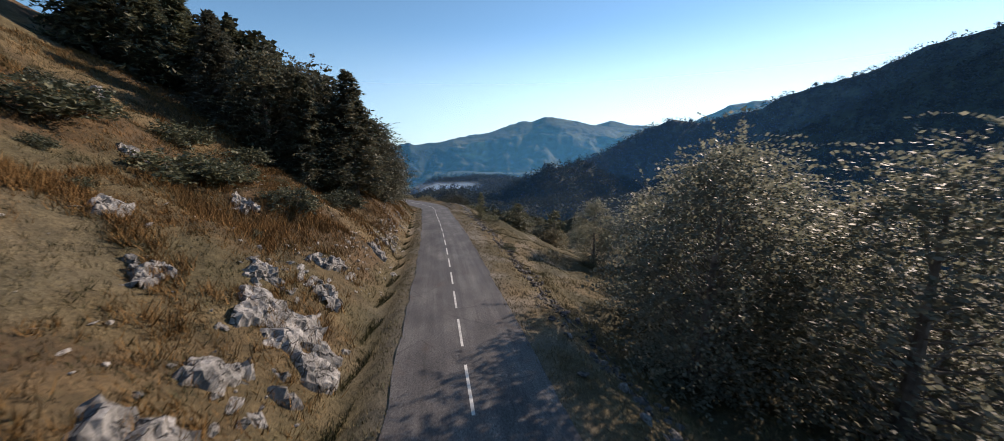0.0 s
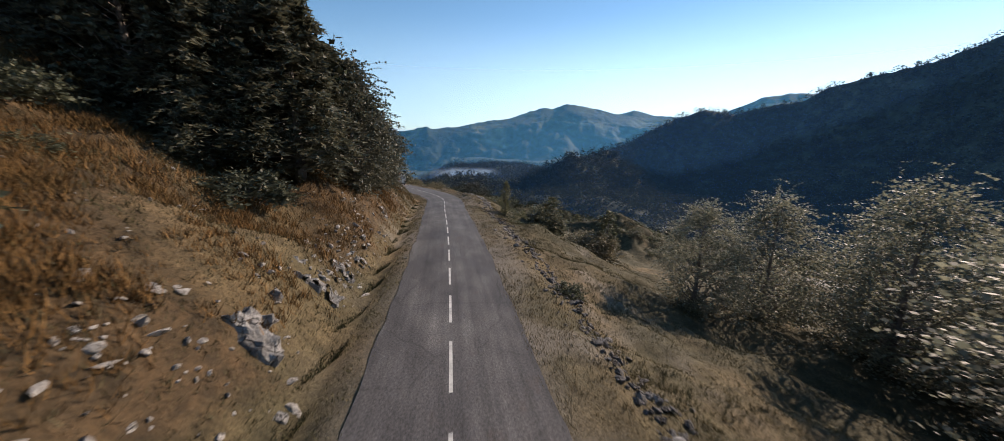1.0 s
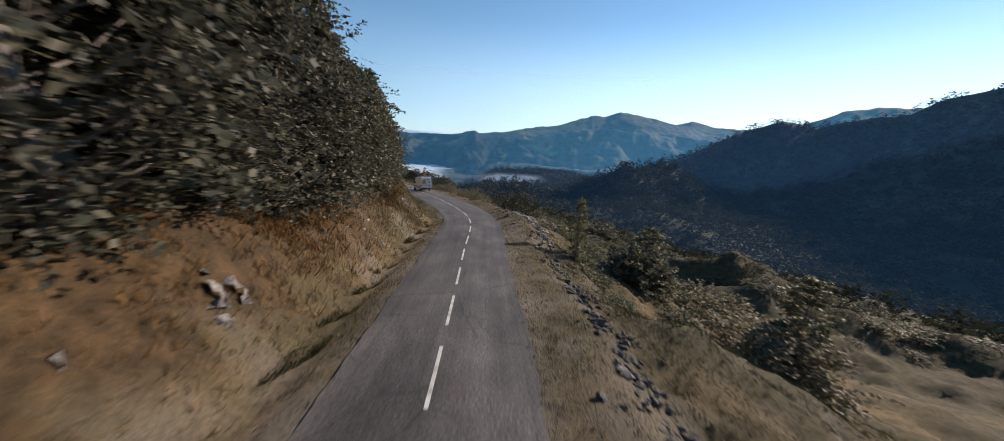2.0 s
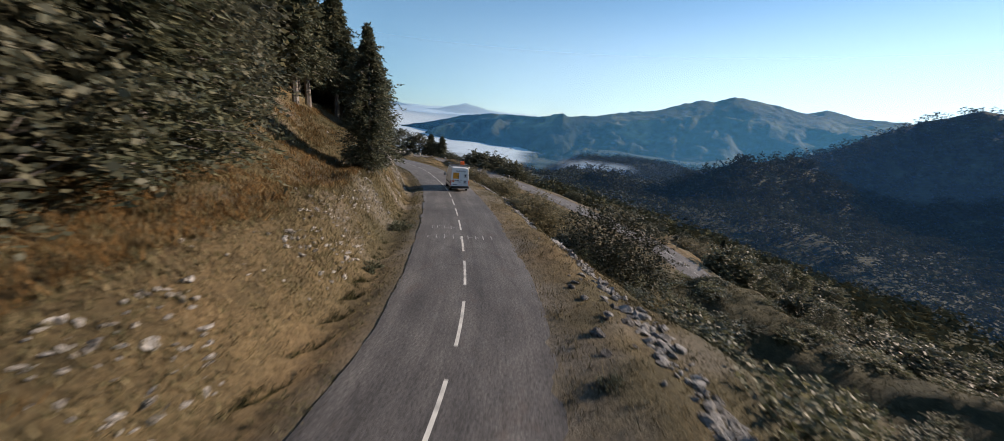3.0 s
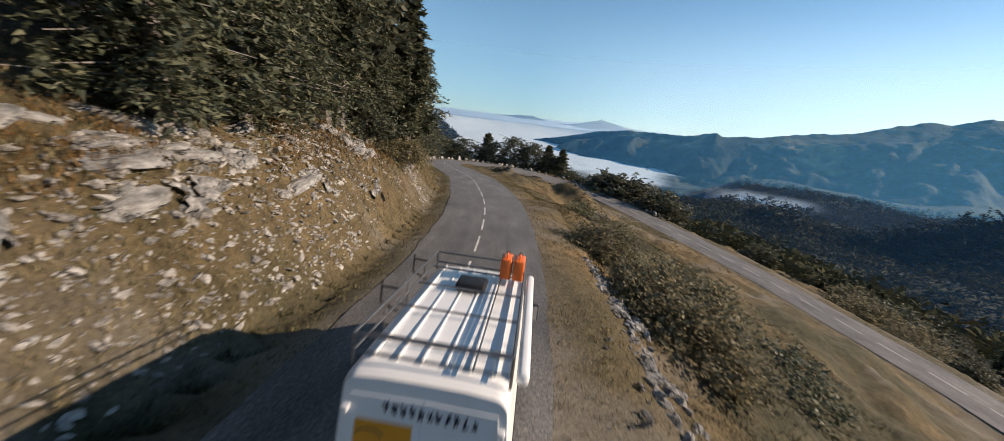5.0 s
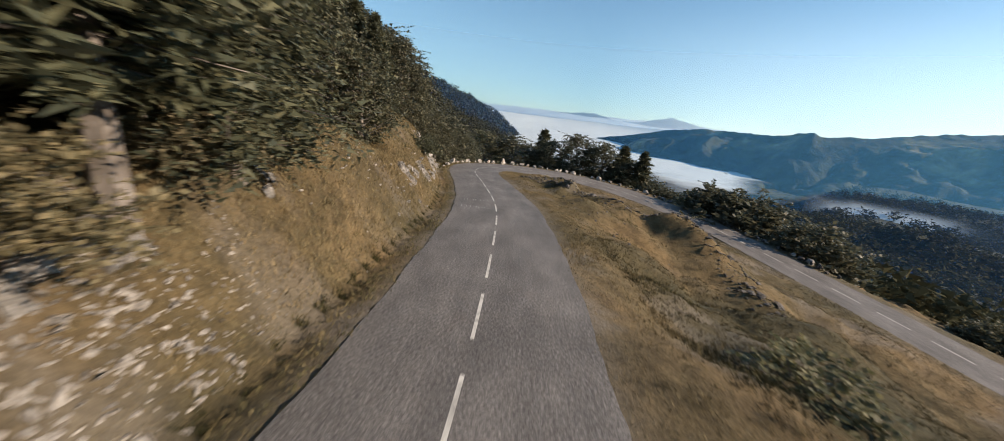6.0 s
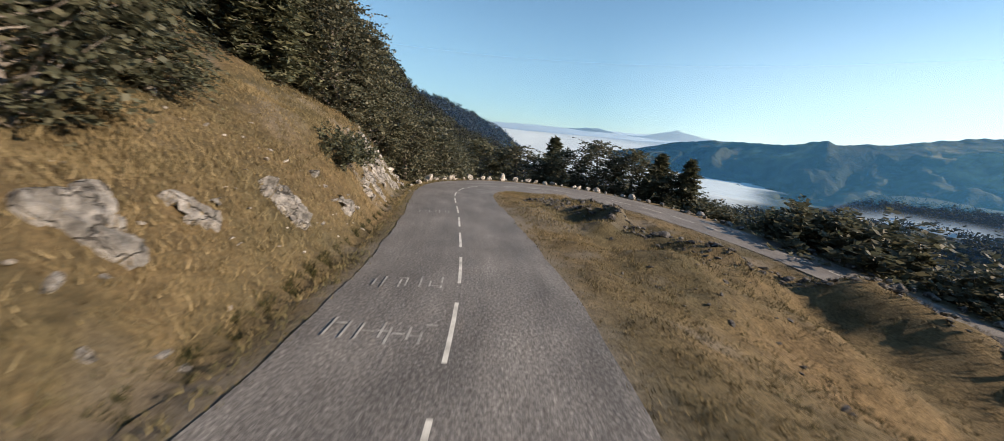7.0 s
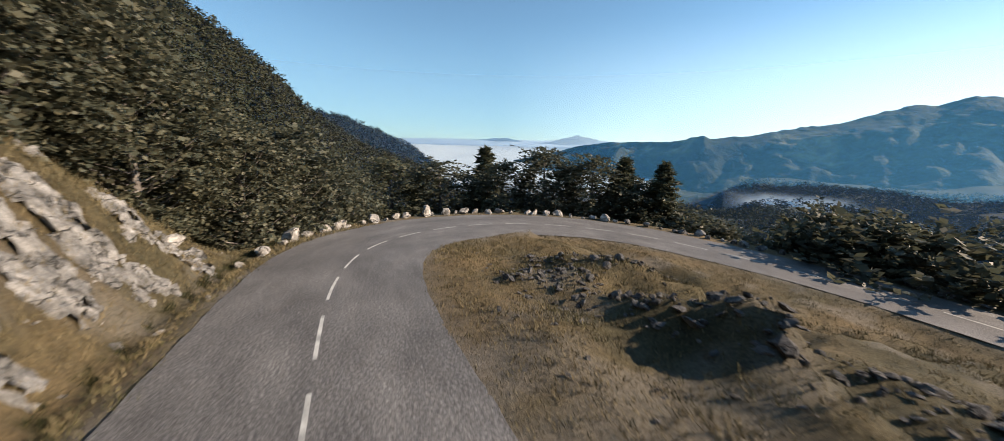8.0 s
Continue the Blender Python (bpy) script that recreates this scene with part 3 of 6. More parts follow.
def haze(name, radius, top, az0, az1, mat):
    """A tinted translucent cylinder put round the valley to imitate haze."""
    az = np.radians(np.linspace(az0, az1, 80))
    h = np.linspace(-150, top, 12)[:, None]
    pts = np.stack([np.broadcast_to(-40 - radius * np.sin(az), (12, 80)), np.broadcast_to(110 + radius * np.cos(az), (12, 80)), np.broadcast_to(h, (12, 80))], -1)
    return tagged(new(name, grid_mesh(name, pts, mat)), "tinted translucent shell imitating blue haze over the valley", "haze", kind="structure")


# shells added for the blue of distance; the horizon one pales the low sky
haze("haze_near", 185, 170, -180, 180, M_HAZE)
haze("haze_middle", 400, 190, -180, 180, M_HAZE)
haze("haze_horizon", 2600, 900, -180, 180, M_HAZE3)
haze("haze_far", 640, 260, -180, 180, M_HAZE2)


# ---- things ----
def part(name, me, parent, label=""):
    ob = new(name, me)
    ob.parent = parent
    if label:
        ob["label"] = label
    return ob


def tube(vs, fs, a, b, ra, rb, n=6):
    a, b = Vector(a), Vector(b)
    d = (b - a).normalized()
    u = d.orthogonal().normalized()
    w = d.cross(u)
    k = len(vs)
    for p, r in ((a, ra), (b, rb)):
        for i in range(n):
            t = 2 * math.pi * i / n
            vs.append(tuple(p + (u * math.cos(t) + w * math.sin(t)) * r))
    for i in range(n):
        j = (i + 1) % n
        fs.append((k + i, k + j, k + n + j, k + n + i))


def leaf_quads(rng, centres, spread, count, size, flat=0.6):
    """count leaf sprays round each centre: three corners for each."""
    n = len(centres) * count
    c = np.repeat(np.asarray(centres, float), count, 0)
    sp = np.repeat(np.broadcast_to(np.asarray(spread, float).reshape(-1, 1), (len(centres), 1)), count, 0)
    off = rng.normal(size=(n, 3))
    off /= np.linalg.norm(off, axis=1)[:, None]
    off *= rng.uniform(0.35, 1.0, (n, 1)) ** 0.6
    off[:, 2] *= flat
    c = c + off * sp
    u = rng.normal(size=(n, 3))
    u[:, 2] *= 0.5
    u /= np.linalg.norm(u, axis=1)[:, None]
    v = np.cross(u, rng.normal(size=(n, 3)))
    v /= np.linalg.norm(v, axis=1)[:, None]
    s = size * rng.uniform(0.6, 1.3, (n, 1))
    p = np.stack([c - u * s - v * s * 0.5, c - u * s + v * s * 0.5, c + u * s], 1)
    return p.reshape(-1, 3)


def unit(v):
    return v / (np.linalg.norm(v, axis=-1, keepdims=True) + 1e-9)


def twig_leaves(rng, cent, rad, out, twigs, per, leaf, droop=0.25, thin=0.42, stray=0.6, needles=False):
    """Leaves in two ranks along drooping twigs: several twigs round each centre, reaching outwards."""
    cent, rad, out = np.asarray(cent, float), np.asarray(rad, float), np.asarray(out, float)
    n = len(cent) * twigs
    c, r, o = np.repeat(cent, twigs, 0), np.repeat(rad, twigs)[:, None], np.repeat(out, twigs, 0)
    d = unit(o * 0.9 + rng.normal(size=(n, 3)) * np.array([stray, stray, stray * 0.55]))
    start = c + rng.normal(size=(n, 3)) * r * np.array([0.36, 0.36, 0.28])
    ln = r * rng.uniform(0.6, 1.25, (n, 1))
    t = np.linspace(0.08, 1, per)[None, :, None]
    p = start[:, None] + d[:, None] * ln[:, None] * t
    p[..., 2] -= (droop * ln[:, None] * t ** 2)[..., 0]
    side = unit(np.cross(d, np.array([0.0, 0.0, 1.0])))
    rank = np.where(np.arange(per) % 2, 1.0, -1.0)[None, :, None]
    ld = unit(d[:, None] * 0.55 + side[:, None] * rank * 0.85 + rng.normal(size=(n, per, 3)) * 0.32)
    w = unit(np.cross(ld, np.array([0.0, 0.0, 1.0]) + rng.normal(size=(n, per, 3)) * 0.75))
    s = leaf * rng.uniform(0.65, 1.3, (n, per, 1))
    if needles:
        return np.stack([p - w * s * thin, p + w * s * thin, p + ld * s * 1.2], 2).reshape(-1, 3)
    q = np.stack([p + ld * s * 0.45 - w * s * thin, p - ld * s * 0.1, p + ld * s * 0.45 + w * s * thin, p + ld * s * 1.1], 2)
    return q.reshape(-1, 3)


def crown_leaves(rng, cent, rad, out, twigs, per, leaf, droop, thin=0.42, stray=0.6, needles=False, core=3):
    """Outer leaf sprays over a closer core of old foliage."""
    cent, rad = np.asarray(cent, float), np.asarray(rad, float)
    outer = twig_leaves(rng, cent, rad, out, twigs, per, leaf, droop, thin, stray, needles)
    if not core:
        return outer
    return np.vstack([outer, twig_leaves(rng, cent - np.asarray(out) * rad[:, None] * 0.35, rad * 0.75, out, max(2, twigs // core), 5, leaf * 1.3, droop, thin, 0.9, needles)])


def leaves_mesh(name, quads, mat):
    n = len(quads) // 3
    return grid_free(name, quads, np.arange(n * 3).reshape(n, 3), mat)


def kite_mesh(name, corners, mat):
    n = len(corners) // 4
    return grid_free(name, corners, np.arange(n * 4).reshape(n, 4), mat)


def grid_free(name, verts, faces, mat, smooth=False):
    me = bpy.data.meshes.new(name)
    me.vertices.add(len(verts))
    me.vertices.foreach_set("co", np.asarray(verts, np.float32).reshape(-1))
    k = faces.shape[1]
    me.loops.add(faces.size)
    me.loops.foreach_set("vertex_index", faces.reshape(-1))
    me.polygons.add(len(faces))
    me.polygons.foreach_set("loop_start", np.arange(0, faces.size, k))
    me.polygons.foreach_set("use_smooth", np.full(len(faces), smooth))
    me.update(calc_edges=True)
    me.materials.append(mat)
    return me


def broadleaf(seed, height, width, clumps, twigs, per, leaf, mat, name="beech_tree", low=0.12, core=3):
    """A tapered trunk, limbs to every clump and a ragged crown of leaf sprays."""
    rng = np.random.default_rng(seed)
    root = new(name)
    vs, fs = [], []
    tr = height * 0.022 + 0.05
    lean = rng.normal(size=2) * 0.03 * height
    knots = [Vector((lean[0] * t, lean[1] * t, height * 0.92 * t)) for t in (0, 0.25, 0.5, 0.75, 1)]
    knots[0].z = -0.6
    for i in range(4):
        tube(vs, fs, knots[i], knots[i + 1], tr * (1 - i * 0.24) * (1.25 if i == 0 else 1), tr * (1 - (i + 1) * 0.24), 7)
    cent, rad, out = [], [], []
    for k in range(clumps):
        h = low + (1 - low) * (k + 0.5) / clumps
        env = math.sin(math.pi * min(1, (h - low * 0.6) / (1 - low * 0.6)) ** 0.85) ** 0.65
        a = k * 2.4 + rng.uniform(-0.5, 0.5)
        r = width / 2 * env * rng.uniform(0.45, 1.0)
        p = Vector((lean[0] * h + r * math.cos(a), lean[1] * h + r * math.sin(a), height * h * 0.96))
        cent.append(p)
        rad.append(width * rng.uniform(0.13, 0.22))
        out.append((math.cos(a), math.sin(a), 0.15 + 0.7 * max(0.0, h - 0.6)))
        root_h = max(0.1, h - 0.18)
        q = Vector((lean[0] * root_h, lean[1] * root_h, height * 0.92 * root_h))
        mid = (p + q) / 2 + Vector((0, 0, -0.03 * height))
        tube(vs, fs, q, mid, tr * 0.3 * (1.1 - h), tr * 0.2 * (1.1 - h), 4)
        tube(vs, fs, mid, p, tr * 0.2 * (1.1 - h), 0.015, 4)
    part("trunk", mesh_from("trunk", vs, fs, M_BARK), root)
    part("crown", kite_mesh("crown", crown_leaves(rng, [tuple(c) for c in cent], rad, out, twigs, per, leaf, 0.3, core=core), mat), root)
    return root


def conifer(seed, height, width, whorls, twigs, per, leaf, mat, name="fir_tree", low=0.08):
    """A straight trunk with whorls of drooping boughs, each a fan of needle twigs."""
    rng = np.random.default_rng(seed)
    root = new(name)
    vs, fs = [], []
    tr = height * 0.016 + 0.04
    tube(vs, fs, (0, 0, -0.6), (0, 0, height * 0.5), tr * 1.2, tr * 0.6, 7)
    tube(vs, fs, (0, 0, height * 0.5), (0, 0, height), tr * 0.6, 0.02, 6)
    cent, rad, out = [], [], []
    for k in range(whorls):
        h = low + (1 - low) * (k + 0.5) / whorls
        lower = min(1.0, 0.72 + (h - low) * 2.2)
        reach = width / 2 * (1 - h) ** 0.72 * lower * rng.uniform(0.72, 1.12) + 0.12
        boughs = 5 if h < 0.8 else 3
        for j in range(boughs):
            a = k * 1.3 + j * 2 * math.pi / boughs + rng.uniform(-0.35, 0.35)
            rr = reach * rng.uniform(0.6, 1.15)
            foot = Vector((0, 0, height * h))
            tip = Vector((rr * math.cos(a), rr * math.sin(a), height * h - rr * rng.uniform(0.0, 0.28) + 0.1 * rr * (h > 0.75)))
            tube(vs, fs, foot, tip, tr * 0.22 * (1.1 - h), 0.01, 3)
            for q in (0.3, 0.55, 0.8):
                cent.append(tuple(foot.lerp(tip, q)))
                rad.append(max(0.2, rr * 0.34))
                out.append(tuple((tip - foot).normalized()))
    for q in (0.97, 0.985, 1.0):
        cent.append((0, 0, height * q))
        rad.append(0.25)
        out.append((0, 0, 1.0))
    part("trunk", mesh_from("trunk", vs, fs, M_BARK), root)
    part("crown", leaves_mesh("crown", crown_leaves(rng, cent, rad, out, twigs, per, leaf, 0.32, 0.26, 0.5, True), mat), root)
    return root


def bush(seed, width, height, clumps, twigs, per, leaf, mat, name="bush"):
    rng = np.random.default_rng(seed)
    root = new(name)
    vs, fs, cent, rad, out = [], [], [], [], []
    for k in range(clumps):
        a, r = k * 2.4 + rng.uniform(-0.4, 0.4), width / 2 * math.sqrt((k + 0.5) / clumps)
        h = height * (1 - 0.55 * (2 * r / width) ** 2) * rng.uniform(0.55, 1.0)
        p = (r * math.cos(a), r * math.sin(a), h * 0.8)
        cent.append(p)
        rad.append(width * rng.uniform(0.14, 0.22))
        tube(vs, fs, (p[0] * 0.15, p[1] * 0.15, -0.3), p, 0.03, 0.01, 4)
        cent.append((p[0], p[1], h * 0.35))
        rad.append(width * 0.16)
        out += [(math.cos(a) * 0.7, math.sin(a) * 0.7, 0.75), (math.cos(a), math.sin(a), 0.2)]
    part("stem", mesh_from("stem", vs, fs, M_BARK), root)
    part("foliage", kite_mesh("foliage", crown_leaves(rng, cent, rad, out, twigs, per, leaf, 0.2), mat), root)
    return root


def place(src, x, y, size, turn, label, category, group, sink=0.15, wide=1.0):
    ob = copy_thing(src, Matrix.Translation((x, y, ground_at(x, y) - sink)) @ Matrix.Rotation(turn, 4, "Z") @ Matrix.Diagonal((size * wide, size * wide, size, 1)))
    return tagged(ob, label, category, group)


def along(s, off):
    """Plan position at a run along the road, off metres to its right (left below zero)."""
    i = int(np.argmin(np.abs(RUN - s)))
    return float(ROAD[i, 0] + TAN[i, 1] * off), float(ROAD[i, 1] - TAN[i, 0] * off)


# ---- the van ----
def bar_mesh(name, segs, r, mat, n=6):
    vs, fs = [], []
    for a, b in segs:
        k = len(vs)
        tube(vs, fs, a, b, r, r, n)
        fs.append(tuple(range(k + n - 1, k - 1, -1)))
        fs.append(tuple(range(k + n, k + 2 * n)))
    return mesh_from(name, vs, fs, mat)


def box_mesh(name, lo, hi, mat, bev=0.01, seg=2):
    bm = bmesh.new()
    bmesh.ops.create_cube(bm, size=1)
    for v in bm.verts:
        v.co = Vector([lo[i] + (hi[i] - lo[i]) * (v.co[i] + 0.5) for i in range(3)])
    if bev:
        bmesh.ops.bevel(bm, geom=list(bm.edges), offset=bev, segments=seg, affect="EDGES", profile=0.5)
    me = bpy.data.meshes.new(name)
    bm.to_mesh(me)
    bm.free()
    me.materials.append(mat)
    for p in me.polygons:
        p.use_smooth = bev > 0
    return me


def sheet_mesh(name, corners, mat, thick=0.006):
    """A thin panel through four corners, with a back."""
    c = [Vector(v) for v in corners]
    nrm = (c[1] - c[0]).cross(c[3] - c[0]).normalized() * thick
    vs = [tuple(v) for v in c] + [tuple(v - nrm) for v in c]
    fs = [(0, 1, 2, 3), (7, 6, 5, 4), (0, 4, 5, 1), (1, 5, 6, 2), (2, 6, 7, 3), (3, 7, 4, 0)]
    return mesh_from(name, vs, fs, mat)


M_VAN = material("white_van_paint", plain((0.8, 0.81, 0.8), 0.03, 2.0), 0.28)
M_BLACK = material("black_plastic", plain((0.02, 0.02, 0.022), 0.2, 6.0), 0.55)
M_STEEL = material("grey_steel_tube", plain((0.22, 0.22, 0.22), 0.15, 8.0), 0.4, 0.8)
M_GLASS = material("dark_window_glass", plain((0.015, 0.018, 0.02), 0.1, 2.0), 0.06)
M_TYRE = material("tyre_rubber", plain((0.018, 0.018, 0.018), 0.2, 9.0), 0.85)
M_RIM = material("silver_wheel", plain((0.5, 0.5, 0.5), 0.1, 5.0), 0.35, 0.7)
M_LAMP_O = material("amber_lamp_lens", plain((0.85, 0.22, 0.04), 0.1, 8.0), 0.2)
M_LAMP_R = material("red_lamp_lens", plain((0.45, 0.03, 0.02), 0.1, 8.0), 0.2)
M_ORANGE = material("orange_plastic", plain((0.8, 0.17, 0.035), 0.08, 5.0), 0.45)
M_POSTER = material("orange_print", plain((0.8, 0.34, 0.03), 0.06, 3.0), 0.4)
M_PRINT = material("white_print", plain((0.66, 0.66, 0.64), 0.04, 3.0), 0.5)
M_INK = material("dark_ink", plain((0.03, 0.035, 0.06), 0.1, 5.0), 0.5)
M_PLATE = material("plate_blue_white", plain((0.6, 0.64, 0.72), 0.05, 4.0), 0.4)


def van_ring(y, w0, w1, z0, zs, zt, n=5):
    """A cross-section: w0 half width at the belt, w1 at the eaves; sill z0, shoulder zs, roof zt."""
    pts = [(0, z0), (w0 * 0.92, z0), (w0, z0 + 0.12), (w0, (z0 + zs) / 2), (w0 * 0.985, zs)]
    r = min(0.16, (zt - zs) * 0.6)
    pts.append((w1, zt - r))
    for k in range(1, n + 1):
        a = math.pi / 2 * k / n
        pts.append((w1 - r * (1 - math.cos(a)), zt - r + r * math.sin(a)))
    pts.append((w1 * 0.5, zt + 0.025))
    pts.append((0, zt + 0.03))
    full = [(x, y, z) for x, z in pts] + [(-x, y, z) for x, z in pts[-2:0:-1]]
    return full


def make_van():
    root = new("van")
    rings = [van_ring(0.0, 0.985, 0.87, 0.45, 1.3, 2.47), van_ring(0.03, 1.0, 0.885, 0.42, 1.3, 2.5), van_ring(0.12, 1.0, 0.89, 0.41, 1.3, 2.52), van_ring(1.5, 1.0, 0.9, 0.4, 1.3, 2.54), van_ring(3.3, 1.0, 0.9, 0.4, 1.3, 2.54),
             van_ring(4.0, 1.0, 0.88, 0.4, 1.3, 2.42), van_ring(4.35, 1.0, 0.85, 0.4, 1.28, 2.12), van_ring(4.9, 0.99, 0.82, 0.4, 1.15, 1.42), van_ring(5.35, 0.96, 0.8, 0.4, 0.95, 1.16), van_ring(5.6, 0.88, 0.72, 0.45, 0.8, 0.95)]
    n = len(rings[0])
    vs = [p for r in rings for p in r]
    fs = [(k * n + i, k * n + (i + 1) % n, (k + 1) * n + (i + 1) % n, (k + 1) * n + i) for k in range(len(rings) - 1) for i in range(n)]
    fs += [tuple(range(n)), tuple(range(len(vs) - 1, len(vs) - n - 1, -1))]
    shell = mesh_from("body", vs, fs, M_VAN, True)
    for cap in (-1, -2):
        shell.polygons[cap].use_smooth = False
    body = part("body", shell, root, "white painted van body with a high roof")
    for k in range(6):
        x = -0.68 + 0.272 * k
        part("roof_rib", box_mesh("roof_rib", (x - 0.018, 0.25, 2.545), (x + 0.018, 3.6, 2.582), M_VAN, 0.008), body)
    # rear doors, leaning in towards the roof
    for sx, nm in ((-1, "left"), (1, "right")):
        def on(xx, z, out=0.012):
            t = (z - 0.55) / 1.8
            return (xx, -out + 0.0 * t, z)
        a, b = (0.012 * sx, 0.9 * sx)
        at, bt = (0.012 * sx, 0.78 * sx)
        c = [on(a, 0.62), on(b, 0.62), on(b, 1.35), on(bt, 2.28), on(at, 2.3)]
        c = c if sx > 0 else c[::-1]
        k = len(c)
        back = [(x, y + 0.03, z) for x, y, z in c]
        door = part("rear_door", mesh_from("rear_door", c + back, [tuple(range(k)), tuple(range(2 * k - 1, k - 1, -1))] + [(i, i + k, (i + 1) % k + k, (i + 1) % k) for i in range(k)], M_VAN), root)
        for z in (0.85, 1.45, 2.1):
            xx = 0.93 - max(0, z - 1.35) * 0.13
            part("hinge", box_mesh("hinge", (xx * sx - 0.04, -0.05, z - 0.04), (xx * sx + 0.04, 0.02, z + 0.04), M_VAN, 0.01), door)
    part("door_handle", box_mesh("door_handle", (-0.06, -0.05, 0.98), (0.06, -0.014, 1.06), M_BLACK, 0.01), root)
    part("door_latch_bar", box_mesh("door_latch_bar", (0.02, -0.04, 1.2), (0.24, -0.014, 1.24), M_BLACK, 0.01), root)
    part("bumper", box_mesh("bumper", (-0.98, -0.16, 0.34), (0.98, 0.12, 0.6), M_BLACK, 0.05, 3), root, "black plastic rear bumper")
    part("tow_step", box_mesh("tow_step", (-0.2, -0.3, 0.34), (0.85, -0.1, 0.39), M_STEEL, 0.015), root)
    for sx, m in ((-1, M_LAMP_R), (1, M_LAMP_O)):
        lamp = part("tail_light", box_mesh("tail_light", (sx * 0.95 - 0.055, -0.035, 0.68), (sx * 0.95 + 0.055, 0.1, 1.18), m, 0.02), root, "tall tail light lens")
        part("reverse_lens", box_mesh("reverse_lens", (sx * 0.95 - 0.05, -0.042, 0.6), (sx * 0.95 + 0.05, 0.05, 0.67), M_PRINT, 0.01), lamp)
    # prints and stickers on the doors
    poster = part("door_print", sheet_mesh("door_print", [(-0.76, -0.02, 1.36), (-0.1, -0.02, 1.36), (-0.1, -0.02, 2.0), (-0.72, -0.02, 2.0)], M_POSTER), root, "orange printed square with dark shapes")
    vs = [(-0.42, -0.024, 1.66), (-0.2, -0.024, 1.58), (-0.17, -0.024, 1.42), (-0.12, -0.024, 1.62), (-0.13, -0.024, 1.74), (-0.2, -0.024, 1.66)]
    part("print_shape", mesh_from("print_shape", vs, [tuple(range(6))], M_INK), poster)
    arc = [(-0.56 + 0.16 * math.cos(t), -0.026, 1.78 + 0.12 * math.sin(t)) for t in np.linspace(0.4, 2.7, 7)]
    part("print_arc", bar_mesh("print_arc", list(zip(arc[:-1], arc[1:])), 0.008, M_INK, 4), poster)
    for x, z in ((0.42, 1.52), (0.4, 0.86)):
        f = part("framed_sticker", sheet_mesh("framed_sticker", [(x, -0.02, z), (x + 0.3, -0.02, z), (x + 0.3, -0.02, z + 0.34), (x, -0.02, z + 0.34)], M_PRINT), root)
        part("sticker_border", bar_mesh("sticker_border", [((x, -0.022, z), (x + 0.3, -0.022, z)), ((x + 0.3, -0.022, z), (x + 0.3, -0.022, z + 0.34)), ((x + 0.3, -0.022, z + 0.34), (x, -0.022, z + 0.34)), ((x, -0.022, z + 0.34), (x, -0.022, z))], 0.01, M_STEEL, 4), f)
        vs = [(x + 0.06, -0.026, z + 0.2), (x + 0.11, -0.026, z + 0.08), (x + 0.19, -0.026, z + 0.08), (x + 0.24, -0.026, z + 0.2), (x + 0.2, -0.026, z + 0.29), (x + 0.1, -0.026, z + 0.29)]
        part("print_shape", mesh_from("print_shape", vs, [tuple(range(6))], M_INK), f)
    disc = [(-0.7 + 0.13 * math.cos(t), -0.02, 1.12 + 0.13 * math.sin(t)) for t in np.linspace(0, 2 * math.pi, 20)[:-1]]
    rd = part("round_sticker", mesh_from("round_sticker", disc, [tuple(range(19))], M_ORANGE), root, "round orange-red sticker")
    part("print_bars", bar_mesh("print_bars", [((-0.77, -0.024, 1.07), (-0.75, -0.024, 1.17)), ((-0.71, -0.024, 1.07), (-0.69, -0.024, 1.17)), ((-0.77, -0.024, 1.13), (-0.66, -0.024, 1.13))], 0.012, M_PRINT, 4), rd)
    disc = [(-0.45 + 0.06 * math.cos(t), -0.02, 1.16 + 0.06 * math.sin(t)) for t in np.linspace(0, 2 * math.pi, 14)[:-1]]
    part("small_badge", mesh_from("small_badge", disc, [tuple(range(13))], M_STEEL), root)
    part("printed_band", sheet_mesh("printed_band", [(-0.36, -0.02, 1.1), (-0.1, -0.02, 1.1), (-0.1, -0.02, 1.2), (-0.34, -0.02, 1.2)], M_INK), root)
    rng = random.Random(5)
    segs = []
    for k in range(11):
        x = -0.42 + 0.095 * k
        z = 2.13 - 0.004 * k
        for q in range(2):
            segs.append(((x + rng.uniform(0, 0.05), -0.016, z + rng.uniform(-0.02, 0.01)), (x + rng.uniform(0, 0.06), -0.016, z + rng.uniform(0.09, 0.13))))
        segs.append(((x, -0.016, z + rng.uniform(0, 0.09)), (x + 0.06, -0.016, z + rng.uniform(0, 0.09))))
    part("lettering_bars", bar_mesh("lettering_bars", segs, 0.012, M_INK, 4), root, "row of dark brushed strokes")
    for x0, n, z in ((0.1, 4, 0.7), (0.5, 5, 0.7), (-0.34, 4, 0.98)):
        part("lettering_bars", bar_mesh("lettering_bars", [((x0 + 0.06 * k, -0.016, z), (x0 + 0.06 * k + 0.03, -0.016, z + 0.05)) for k in range(n)], 0.009, M_INK, 4), root)
    plate = part("number_plate", box_mesh("number_plate", (-0.78, -0.035, 0.68), (-0.24, -0.013, 0.8), M_PLATE, 0.006), root)
    part("plate_bars", box_mesh("plate_bars", (-0.7, -0.041, 0.715), (-0.3, -0.034, 0.765), M_INK, 0.003), plate)
    # glass
    part("windscreen", mesh_from("windscreen", [(-0.76, 4.47, 2.07), (0.76, 4.47, 2.07), (0.8, 4.94, 1.46), (-0.8, 4.94, 1.46)], [(0, 3, 2, 1)], M_GLASS), root)
